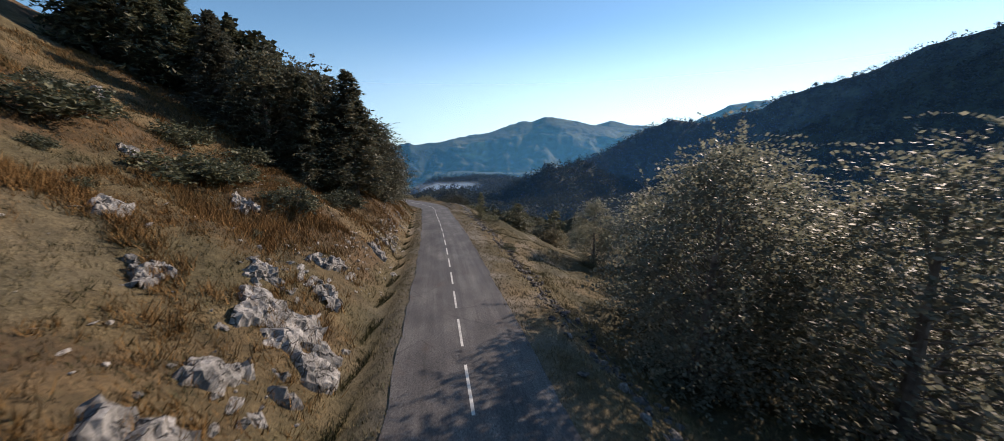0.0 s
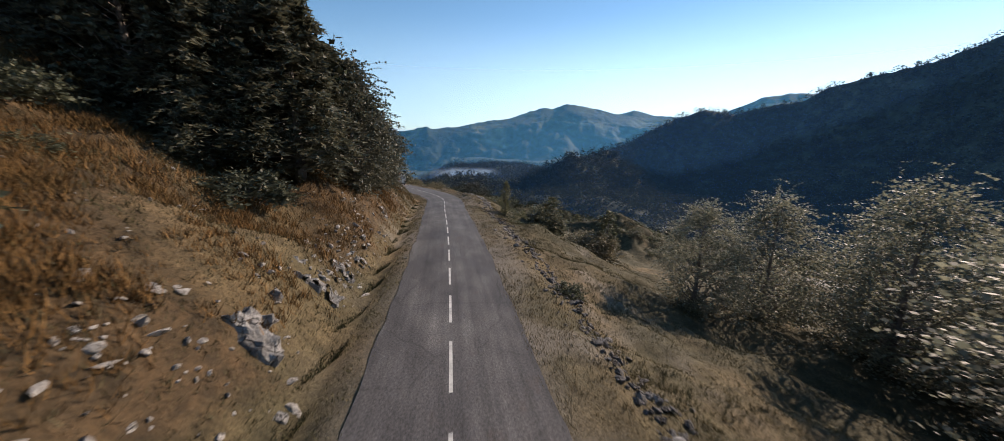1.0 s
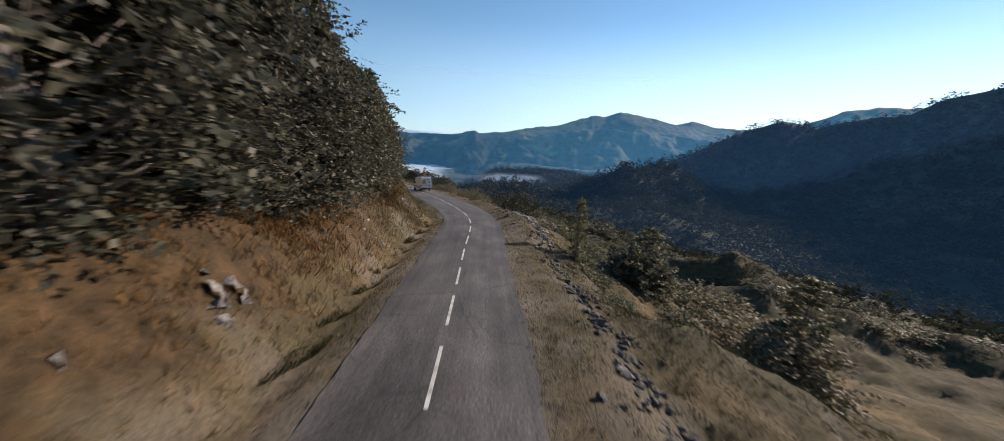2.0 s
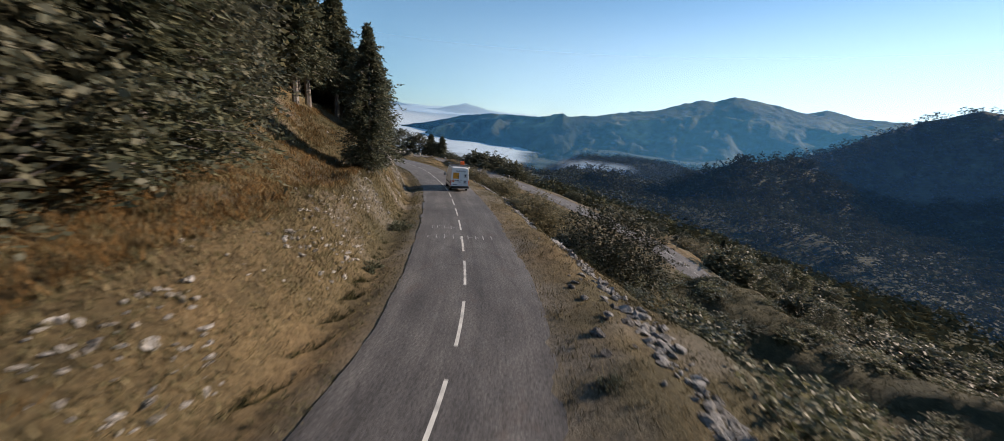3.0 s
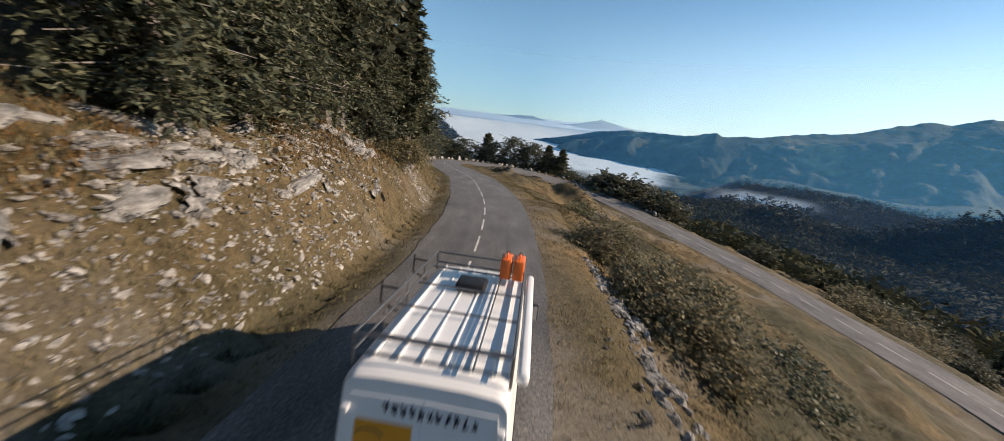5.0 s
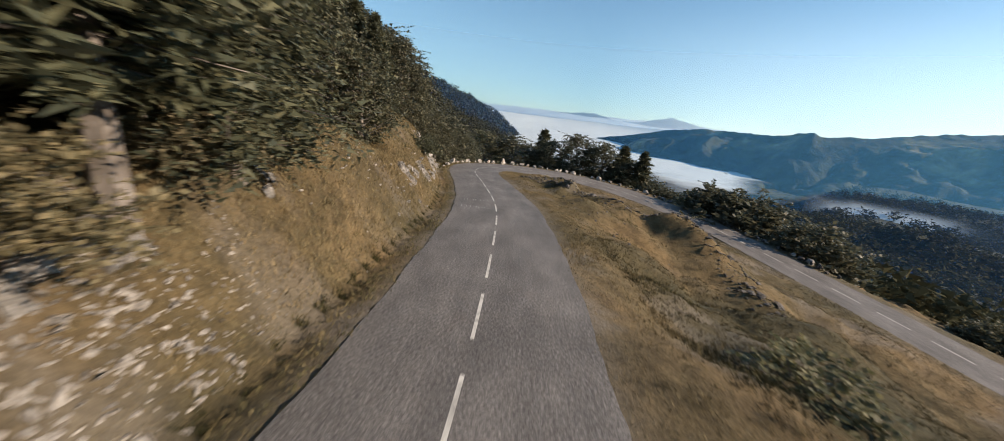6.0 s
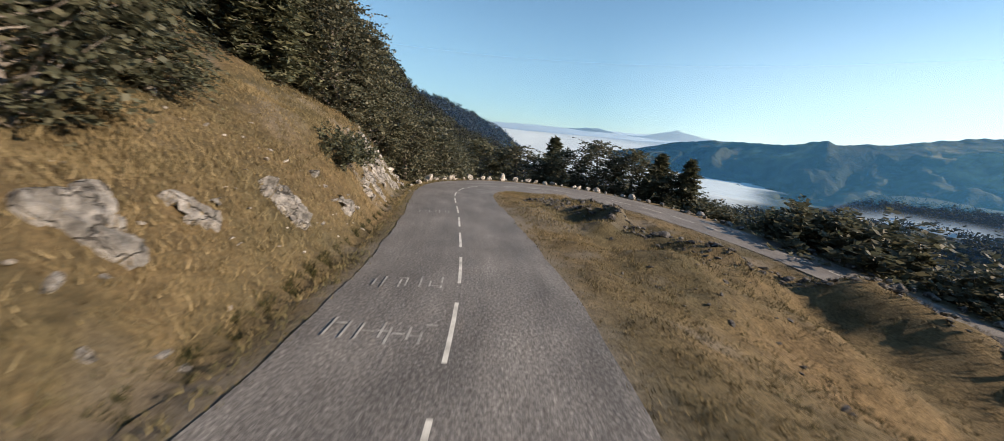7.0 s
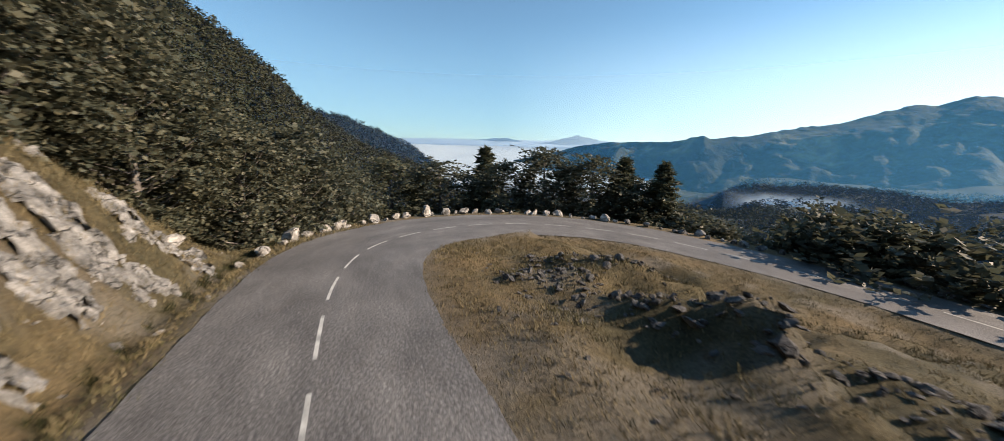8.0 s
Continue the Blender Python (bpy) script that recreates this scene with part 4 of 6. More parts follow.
    for sx in (-1, 1):
        part("side_window", sheet_mesh("side_window", [(sx * 1.0, 3.5, 1.34), (sx * 1.0, 4.5, 1.3), (sx * 0.9, 4.25, 1.95), (sx * 0.9, 3.5, 2.0)][::sx], M_GLASS), root)
        mir = part("mirror", box_mesh("mirror", (sx * 1.18 - 0.1, 4.3, 1.35), (sx * 1.18 + 0.1, 4.42, 1.72), M_BLACK, 0.04, 3), root)
        part("mirror_arm", bar_mesh("mirror_arm", [((sx * 0.96, 4.4, 1.45), (sx * 1.12, 4.36, 1.5))], 0.02, M_BLACK), mir)
        part("mirror_glass", sheet_mesh("mirror_glass", [(sx * 1.18 - 0.08, 4.296, 1.38), (sx * 1.18 + 0.08, 4.296, 1.38), (sx * 1.18 + 0.08, 4.296, 1.69), (sx * 1.18 - 0.08, 4.296, 1.69)], M_RIM), mir)
        part("rub_strip", box_mesh("rub_strip", (sx * 1.005 - 0.012, 0.4, 0.82), (sx * 1.005 + 0.012, 4.7, 0.92), M_BLACK, 0.008), root)
    # wheels
    for sx in (-1, 1):
        for y in (1.0, 4.55):
            hub = new("wheel")
            hub.parent = root
            prof = [(0.16, 0.05), (0.3, 0.02), (0.34, 0.05), (0.345, 0.12), (0.34, 0.19), (0.3, 0.22), (0.16, 0.19)]
            vs, fs, m = [], [], 24
            for k in range(m):
                a = 2 * math.pi * k / m
                vs += [(sx * (1.0 - t), y + r * math.cos(a), 0.345 + r * math.sin(a)) for r, t in prof]
            q = len(prof)
            fs = [(k * q + i, k * q + i + 1, (k + 1) % m * q + i + 1, (k + 1) % m * q + i) for k in range(m) for i in range(q - 1)]
            part("tyre", mesh_from("tyre", vs, fs, M_TYRE, True), hub)
            vs = [(sx * 0.965, y, 0.345)] + [(sx * (0.94 if k % 2 else 0.955), y + 0.2 * math.cos(2 * math.pi * k / 20), 0.345 + 0.2 * math.sin(2 * math.pi * k / 20)) for k in range(20)]
            part("rim", mesh_from("rim", vs, [(0, k + 1, (k + 1) % 20 + 1) for k in range(20)], M_RIM), hub)
    # roof rack, vent, cans and awning
    z0, z1 = 2.66, 2.86
    rack = new("roof_rack")
    rack.parent = root
    rack["label"] = "grey tubular steel roof rack"
    for z in (z0, z1):
        c = [(-0.86, 0.15, z), (0.86, 0.15, z), (0.86, 3.5, z), (-0.86, 3.5, z)]
        for i in range(4):
            part("rail", bar_mesh("rail", [(c[i], c[(i + 1) % 4])], 0.018, M_STEEL), rack)
    for y in np.linspace(0.15, 3.5, 5):
        for x in (-0.86, 0.86):
            part("rack_post", bar_mesh("rack_post", [((x, y, 2.5), (x, y, z1))], 0.016, M_STEEL), rack)
    for y in (0.55, 1.4, 2.3, 3.2):
        part("cross_bar", bar_mesh("cross_bar", [((-0.86, y, z0), (0.86, y, z0))], 0.018, M_STEEL), rack)
    for x in (0.45,):
        part("long_bar", bar_mesh("long_bar", [((x, 0.15, z0 - 0.02), (x, 3.5, z0 - 0.02))], 0.013, M_STEEL), rack)
    for y in (1.5, 2.9):
        part("side_bracket", bar_mesh("side_bracket", [((-0.88, y, 2.5), (-1.14, y, 2.6)), ((-1.14, y, 2.6), (-1.14, y + 0.02, 2.92)), ((-0.88, y, 2.84), (-1.14, y + 0.02, 2.84))], 0.016, M_BLACK), rack)
    vent = part("roof_vent", box_mesh("roof_vent", (-0.25, 2.35, 2.59), (0.25, 2.85, 2.72), M_BLACK, 0.05, 3), root, "dark plastic roof vent")
    for x in (0.42, 0.65):
        can = part("jerrycan", box_mesh("jerrycan", (x, 2.95, 2.68), (x + 0.2, 3.4, 3.06), M_ORANGE, 0.035, 3), root, "orange plastic jerrycan")
        part("can_handle", bar_mesh("can_handle", [((x + 0.1, 3.05, 3.1), (x + 0.1, 3.28, 3.1)), ((x + 0.1, 3.05, 3.04), (x + 0.1, 3.05, 3.1)), ((x + 0.1, 3.28, 3.04), (x + 0.1, 3.28, 3.1))], 0.016, M_ORANGE), can)
        part("can_cap", bar_mesh("can_cap", [((x + 0.1, 3.36, 3.03), (x + 0.1, 3.38, 3.1))], 0.03, M_BLACK, 10), can)
    part("awning", box_mesh("awning", (0.92, 0.3, 2.46), (1.06, 3.6, 2.62), M_VAN, 0.05, 3), root, "white awning case")
    return root


van = make_van()
VAN_S = 149.25


def lane(s, off):
    x, y, tx, ty = (float(np.interp(s, RUN, v)) for v in (ROAD[:, 0], ROAD[:, 1], TAN[:, 0], TAN[:, 1]))
    return x + ty * off, y - tx * off


vx, vy = lane(VAN_S, 1.22)
wx, wy = lane(VAN_S + 5, 1.2)
vi = int(np.argmin(np.abs(RUN - VAN_S)))
grade = math.degrees(math.atan2(ROAD[vi + 8, 2] - ROAD[vi, 2], 4.0))
van.matrix_world = pose(vx, vy, float(ROAD[vi, 2]) + 0.02, grade, 0, math.degrees(math.atan2(-(wx - vx), wy - vy)))
tagged(van, "white high-roof van with stickers and roof rack on the road", "van")


# ---- trees ----
PROTO = {}
for k in range(3):
    PROTO["fir", k] = conifer(100 + k, 10.0, 6.0, 22, 3, 7, 0.36, M_FIR)
    PROTO["spruce", k] = conifer(130 + k, 10.0, 6.4, 27, 5, 11, 0.2, M_NEAR)
    PROTO["firnear", k] = conifer(140 + k, 10.0, 6.2, 27, 5, 11, 0.19, M_FIR)
    PROTO["pine", k] = conifer(160 + k, 10.0, 5.0, 21, 5, 10, 0.21, M_FIR, low=0.22)
    PROTO["beech", k] = broadleaf(200 + k, 10.0, 7.5, 64, 10, 8, 0.27, M_BEECH, low=0.03)
    PROTO["wood", k] = broadleaf(210 + k, 10.0, 7.5, 40, 7, 7, 0.5, M_WOODS, low=0.05)
    PROTO["near", k] = broadleaf(270 + k, 10.0, 7.5, 76, 15, 11, 0.205, M_NEAR, low=0.02)
    PROTO["round", k] = bush(360 + k, 8.5, 9.0, 60, 13, 10, 0.18, M_DEEP, name="round_tree")
    PROTO["scrub", k] = bush(380 + k, 3.4, 2.0, 14, 5, 7, 0.18, M_OLIVE if k else M_FIR, name="low_scrub")
    PROTO["ash", k] = broadleaf(220 + k, 10.0, 8.0, 80, 22, 11, 0.145, M_ASH, name="ash_tree", low=0.0, core=4)
    PROTO["tall", k] = broadleaf(230 + k, 10.0, 5.0, 36, 11, 9, 0.3, M_BEECH, low=0.34)
    PROTO["poplar", k] = broadleaf(250 + k, 10.0, 4.2, 40, 11, 9, 0.26, M_OLIVE, name="poplar_tree", low=0.06)
    PROTO["juniper", k] = bush(300 + k, 3.0, 1.5, 20, 10, 9, 0.13, M_FIR, name="juniper_bush")
    PROTO["shrub", k] = bush(320 + k, 3.4, 2.6, 24, 15, 9, 0.11, M_SHRUB, name="shrub")
    PROTO["oak", k] = bush(340 + k, 5.0, 4.5, 34, 9, 9, 0.25, M_BEECH, name="round_tree")
WORDS = {"firnear": ("dark fir with dense drooping branches above the road cut", "fir tree"), "pine": ("tall dark conifer with a bare lower trunk on the bank", "fir tree"), "spruce": ("tall dark conifer with layered branches on the bank", "fir tree"), "near": ("grey-green beech tree with foliage down to the grass", "beech tree"), "scrub": ("low grey-green scrub on the stony slope", "shrub"), "round": ("broad round dark-leaved tree on the slope below the road", "tree"), "ash": ("olive-leaved tree with an open crown below the road", "tree"), "wood": ("dark-leaved beech tree in the wood above the road", "beech tree"), "fir": ("dark green conifer with drooping branches on the slope", "fir tree"), "beech": ("dark-leaved beech tree with foliage down to the grass", "beech tree"), "tall": ("tall beech with a bare pale trunk on the bank", "beech tree"),
         "poplar": ("slender pale-leaved tree on the downhill slope", "tree"), "juniper": ("low dark juniper bush in dry grass", "bush"), "shrub": ("grey-green leafy shrub beside the road", "shrub"), "oak": ("round dense dark-leaved tree on the slope", "tree")}
rnd = random.Random(11)


def grow(kind, x, y, h, wide=1.0, group="", sink=0.2):
    own = random.Random(int(x * 50) * 7919 + int(y * 50))
    src = PROTO[kind, own.randrange(3)]
    base = {"juniper": 1.5, "shrub": 2.6, "oak": 4.5, "round": 9.0, "scrub": 2.0}.get(kind, 10.0)
    lab, cat = WORDS[kind]
    return place(src, x, y, h / base, own.uniform(0, 6.28), lab, cat, group or kind + "s", sink, wide)


TAKEN = []


def wood(kinds, s0, s1, o0, o1, count, h0, h1, gap, group):
    """Trees along a stretch of the road, off metres from its line."""
    tries = 0
    while count and tries < 4000:
        tries += 1
        s, o = rnd.uniform(s0, s1), rnd.uniform(o0, o1)
        x, y = along(s, o)
        # the open grass above the bank before the bend
        if 185 < s < 232 and (y - 127 < -0.07 * (-52.4 - x) or (x > -100 and y - 138.3 < -0.12 * (-67 - x))):
            continue
        if all((x - a) ** 2 + (y - b) ** 2 > gap ** 2 for a, b in TAKEN):
            TAKEN.append((x, y))
            grow(rnd.choice(kinds), x, y, rnd.uniform(h0, h1), rnd.uniform(0.95, 1.25), group)
            count -= 1


# wall of trees on the uphill side
for kind, x, y, h, w in (("spruce", -19.2, 37.2, 11.0, 1.1), ("near", -23.6, 38.2, 10.5, 1.0), ("spruce", -28.0, 38.4, 10.5, 1.1), ("spruce", -16.2, 40.5, 13.0, 1.2), ("near", -20.5, 41.5, 12.0, 1.1), ("spruce", -24.8, 42.0, 11.5, 1.2), ("spruce", -30.6, 42.0, 11.0, 1.2), ("near", -38.5, 42.5, 11.0, 1.0), ("near", -15.2, 46.0, 9.6, 0.95),
                         ("spruce", -16.6, 50.5, 9.6, 1.1), ("near", -17.6, 54.8, 8.6, 0.95), ("spruce", -18.6, 59.0, 9.0, 1.15), ("near", -19.8, 63.2, 8.4, 0.9), ("spruce", -21.4, 67.4, 9.6, 1.15), ("near", -23.4, 71.2, 8.6, 0.95),
                         ("firnear", -24.8, 75.0, 10.2, 1.15), ("near", -27.6, 77.4, 9.0, 0.95), ("near", -31.5, 80.0, 10.0, 1.0), ("firnear", -30.3, 90.2, 9.0, 1.0), ("firnear", -35.5, 84.6, 11.0, 1.0),
                         ("spruce", -22.0, 57.5, 12.0, 1.1), ("near", -23.8, 63.5, 11.5, 1.0), ("spruce", -26.0, 69.5, 12.5, 1.1)):
    TAKEN.append((x, y))
    grow(kind, x, y, h, w, "trees on the bank")
# the grove at the outer curve: tall firs, some with bare lower trunks
for kind, x, y, h, w in (("pine", -40.6, 92.6, 13.0, 1.0), ("pine", -43.4, 96.2, 13.5, 1.0), ("tall", -46.2, 97.4, 12.0, 0.9), ("firnear", -41.6, 102.6, 12.0, 0.85), ("firnear", -43.8, 105.0, 12.5, 0.85), ("pine", -45.2, 101.4, 14.0, 1.0),
                         ("firnear", -46.3, 107.6, 12.0, 0.85), ("pine", -48.2, 109.6, 14.0, 1.0), ("tall", -50.4, 111.2, 13.0, 0.9), ("firnear", -51.6, 113.4, 11.5, 0.8), ("pine", -53.4, 114.4, 13.5, 0.9), ("pine", -55.4, 116.6, 13.0, 1.05), ("pine", -54.4, 118.6, 12.5, 1.15), ("firnear", -57.2, 120.6, 11.5, 0.95), ("firnear", -60.0, 122.0, 9.5, 0.9),
                         ("pine", -51.0, 107.4, 15.0, 1.0), ("firnear", -54.4, 111.4, 14.0, 0.9), ("tall", -57.4, 115.8, 11.5, 0.9), ("shrub", -52.6, 117.0, 2.6, 1.1), ("shrub", -56.8, 119.6, 2.2, 1.1), ("pine", -47.6, 103.6, 14.5, 1.0), ("firnear", -58.6, 118.2, 10.0, 0.85),
                         ("beech", -73.4, 129.0, 7.0, 1.0), ("firnear", -77.1, 131.2, 8.0, 1.0), ("fir", -79.6, 128.3, 9.5, 1.0), ("beech", -72.4, 126.6, 7.0, 1.0), ("beech", -62.6, 118.4, 8.0, 1.0), ("tall", -67.6, 119.0, 10.0, 1.0), ("tall", -76.0, 126.4, 10.0, 1.0)):
    TAKEN.append((x, y))
    grow(kind, x, y, h, w, "trees on the bank")
wood(["fir", "wood", "wood"], 86, 134, -34, -11, 46, 9, 12.5, 3.6, "trees on the bank")
wood(["wood", "fir", "wood"], 126, 182, -32, -15.5, 48, 9, 12, 3.0, "trees on the bank")
wood(["wood", "fir"], 186, 226, -36, -14, 40, 8, 11, 3.2, "trees on the bank")
# the trees where the bank ends at the bend
for kind, x, y, h, w in (("near", -96.8, 141.9, 11.5, 1.0), ("near", -101.7, 145.9, 11.0, 1.0), ("fir", -92.9, 136.7, 10.0, 1.1), ("near", -99.4, 137.8, 11.0, 1.0), ("near", -106.7, 145.0, 13.0, 1.05), ("fir", -105.4, 139.5, 12.0, 1.1), 
                         ("beech", -112.1, 148.7, 9.0, 1.0), ("near", -101.0, 141.0, 15.0, 1.05), ("beech", -110.4, 141.6, 13.0, 1.05), ("beech", -103.6, 133.6, 14.0, 1.1), ("beech", -112.4, 135.0, 15.0, 1.1), ("beech", -118.0, 144.0, 12.0, 1.1), ("beech", -97.0, 125.6, 14.0, 1.1),
                         ("beech", -106.0, 126.6, 16.0, 1.1), ("fir", -115.6, 128.0, 16.0, 1.1), ("beech", -120.6, 137.4, 15.0, 1.1), ("beech", -89.6, 126.8, 12.0, 1.0), ("beech", -124.6, 146.6, 11.0, 1.1), ("near", -104.6, 151.6, 10.5, 1.1), ("beech", -108.0, 155.4, 12.0, 1.1), ("beech", -112.0, 160.6, 10.0, 1.15), ("beech", -113.6, 154.0, 14.0, 1.1), ("fir", -109.0, 149.6, 13.5, 1.1), ("beech", -119.0, 158.0, 14.0, 1.15), ("beech", -119.4, 151.0, 16.0, 1.1), ("beech", -126.0, 155.0, 16.0, 1.15), ("beech", -118.6, 166.0, 10.5, 1.2), ("beech", -126.0, 165.0, 13.0, 1.2)):
    TAKEN.append((x, y))
    grow(kind, x, y, h, w, "trees at the bend")
# below the bend, behind the boulders
for kind, x, y, h, w in (("beech", -119.2, 181.9, 12.3, 1.35), ("fir", -118.9, 191.9, 15.7, 1.08), ("beech", -112.1, 187.7, 11.2, 1.22), ("beech", -105.5, 191.5, 12.3, 1.08), ("fir", -94.9, 194.7, 12.3, 1.22), ("beech", -124.4, 177.0, 12.3, 1.35),
                         ("beech", -98.4, 192.3, 11.2, 1.08), ("fir", -89.4, 194.1, 10.6, 1.08), ("oak", -67.3, 189.2, 9.5, 1.15), ("oak", -71.8, 190.6, 8.0, 1.0), ("oak", -55.5, 185.4, 8.5, 0.95), ("shrub", -74.6, 189.0, 2.4, 1.2), ("beech", -101.8, 193.5, 10.5, 1.2), ("beech", -91.8, 195.5, 9.5, 1.2), ("oak", -85.5, 193.0, 6.0, 1.2), ("oak", -115.0, 184.5, 6.0, 1.3)):
    TAKEN.append((x, y))
    grow(kind, x, y, h, w * 1.2, "trees below the bend")
# downhill side
for kind, x, y, h, w in (("ash", 9.6, 16.2, 11.8, 0.9), ("ash", 14.0, 22.5, 13.0, 1.1), ("ash", 17.0, 13.5, 13.0, 1.1), ("ash", 20.0, 26.0, 12.5, 1.1), ("ash", 24.0, 18.0, 12.0, 1.0), ("beech", 27.0, 30.0, 13.0, 1.1), ("ash", 26.0, 35.0, 11.0, 1.0),
                         ("ash", 11.5, 44.6, 8.4, 0.85), ("ash", 23.0, 41.0, 12.5, 0.9), ("ash", 27.5, 46.5, 11.5, 1.0), ("ash", 33.0, 43.0, 13.0, 1.0), ("ash", 19.5, 48.5, 11.5, 0.85), ("ash", 36.0, 52.0, 10.0, 1.1), ("oak", 24.0, 54.0, 5.0, 1.1), ("oak", 27.5, 45.0, 4.5, 1.0)):
    TAKEN.append((x, y))
    grow(kind, x, y, h, w, "trees below the road")
for kind, x, y, h, w in (("poplar", 9.2, 63.8, 7.0, 1.0), ("shrub", 7.0, 62.0, 4.2, 1.2), ("shrub", 9.8, 78.0, 5.0, 1.2), ("poplar", 3.2, 78.0, 7.0, 1.1), ("oak", 2.0, 75.0, 5.0, 1.0), ("poplar", -4.2, 69.8, 5.2, 0.6), ("round", -13.4, 99.6, 8.4, 1.0),
                         ("shrub", -9.8, 98.0, 2.2, 1.0), ("shrub", -22.5, 105.2, 3.2, 1.2), ("shrub", -22.0, 109.0, 3.2, 1.5), ("shrub", -24.0, 108.0, 2.6, 1.3), ("shrub", -30.4, 116.6, 3.4, 1.1), ("shrub", -31.6, 118.6, 3.8, 1.0), ("shrub", -33.6, 119.6, 3.4, 0.9), ("shrub", -38.3, 123.7, 3.0, 1.1), ("shrub", -35.5, 123.5, 2.6, 1.0)):
    TAKEN.append((x, y))
    grow(kind, x, y, h, w, "trees below the road")
for kind, x, y, h, w in (("juniper", -22.5, 19.0, 1.8, 1.3), ("juniper", -18.5, 20.5, 1.8, 1.3), ("juniper", -24.5, 28.0, 1.6, 1.3), ("juniper", -18.0, 23.5, 1.5, 1.2), ("juniper", -13.4, 22.8, 1.5, 1.0), ("juniper", -16.4, 14.0, 0.6, 0.8), ("juniper", -20.0, 16.0, 0.7, 0.9), ("juniper", -12.4, 17.6, 0.5, 0.8), ("juniper", -17.6, 28.6, 0.8, 0.9), ("juniper", -27.0, 22.5, 1.2, 1.2), ("juniper", -21.4, 31.0, 1.3, 1.2), ("juniper", -15.8, 35.0, 1.6, 1.2), ("juniper", -25.0, 86.9, 0.9, 0.8),
                         ("juniper", -21.6, 80.6, 0.75, 0.8), ("juniper", -82.7, 138.5, 2.1, 0.8), ("juniper", -65.4, 122.6, 1.0, 1.2), ("juniper", -34.5, 93.5, 1.4, 1.2), ("juniper", -11.0, 77.0, 0.4, 0.8), ("juniper", 0.5, 36.0, 0.9, 0.8)):
    TAKEN.append((x, y))
    grow(kind, x, y, h, w, "low bushes")
# crowns of the wood that fills the slope below the lower road
wood(["poplar", "oak", "beech"], 352, 436, -46, -6.5, 44, 5.0, 8.0, 4.2, "trees below the lower road")
wood(["oak", "beech", "fir"], 300, 352, -64, -28, 22, 4.0, 7.0, 5.0, "trees below the lower road")
for s, o, h, w in ((279.0, -7.0, 1.5, 1.2), (287.5, -7.4, 1.6, 1.0)):
    x, y = along(s, o)
    TAKEN.append((x, y))
    grow("shrub", x, y, h, w, "bushes beside the lower road")
# scrub on the slope between the two legs of the road
for k in range(74):
    s = rnd.uniform(100, 190)
    x, y = along(s, rnd.uniform(8.5, 22))
    if (s < 146 or k % 3 == 0) and land([x], [y])[1][0] > 3:
        grow("scrub", x, y, rnd.uniform(0.5, 1.7), rnd.uniform(1.0, 1.6), "scrub on the slope")
wood(["oak", "shrub"], 318, 365, -30, -7, 14, 3.0, 5.5, 4.8, "trees below the lower road")
for k in range(150):
    x, y = along(rnd.uniform(366, 425), rnd.uniform(5, 30))
    grow("scrub", x, y, rnd.uniform(0.4, 1.3), rnd.uniform(1.0, 1.8), "scrub on the slope")
for src in PROTO.values():
    for ob in (*src.children_recursive, src):
        bpy.data.objects.remove(ob)


# ---- lane paint ----
def paint(name, s0, s1, off, wide, lift=0.022, parent=None, mat=None):
    i = np.where((RUN >= s0) & (RUN <= s1))[0]
    run = np.linspace(s0, s1, max(3, len(i)))
    c = np.stack([np.interp(run, RUN, ROAD[:, k]) for k in range(3)], 1)
    t = np.stack([np.interp(run, RUN, TAN[:, k]) for k in range(2)], 1)
    nrm = np.stack([t[:, 1], -t[:, 0]], 1)
    mid = (ROAD[0, 4] - ROAD[0, 3]) * 0
    rows = [np.stack([c[:, 0] + nrm[:, 0] * (off + k), c[:, 1] + nrm[:, 1] * (off + k), c[:, 2] + lift], 1) for k in (-wide / 2, wide / 2)]
    ob = new(name, grid_mesh(name, np.stack(rows, 1), mat or M_PAINT))
    ob.parent = parent
    return ob


S_DASH = float(np.interp(11.92, ROAD[:60 + 60, 1], RUN[:60 + 60]))
k = -6
while S_DASH + 4.33 * k < RUN[-1] - 4:
    s1 = S_DASH + 4.33 * k
    if s1 > 14:
        paint("lane_dash", s1 - 2.85, s1, 0.0, 0.105, parent=road)
    k += 1


def strokes(name, s0, off0, off1, count, seed):
    """Faded hand-painted strokes across a lane."""
    rng = random.Random(seed)
    for k in range(count):
        o = off0 + (off1 - off0) * (k + 0.5) / count
        ds = rng.uniform(0.5, 1.0)
        a0, a1 = s0 + rng.uniform(-0.15, 0.15), s0 + ds
        paint(name, a0, a1, o + rng.uniform(-0.08, 0.08), 0.055, 0.02, road, M_FADED)
        if rng.random() < 0.6:
            b = s0 + rng.uniform(0.1, 0.8)
            paint(name, b, b + 0.06, o + 0.12, 0.26, 0.021, road, M_FADED)


strokes("painted_stroke", 130.2, -2.2, 2.0, 9, 1)
strokes("painted_stroke", 197.8, -2.7, -0.4, 7, 2)
strokes("painted_stroke", 201.0, -2.6, -0.4, 7, 3)
strokes("painted_stroke", 214.4, -2.6, -0.4, 7, 4)
strokes("painted_stroke", 132.4, -2.0, -0.3, 4, 5)


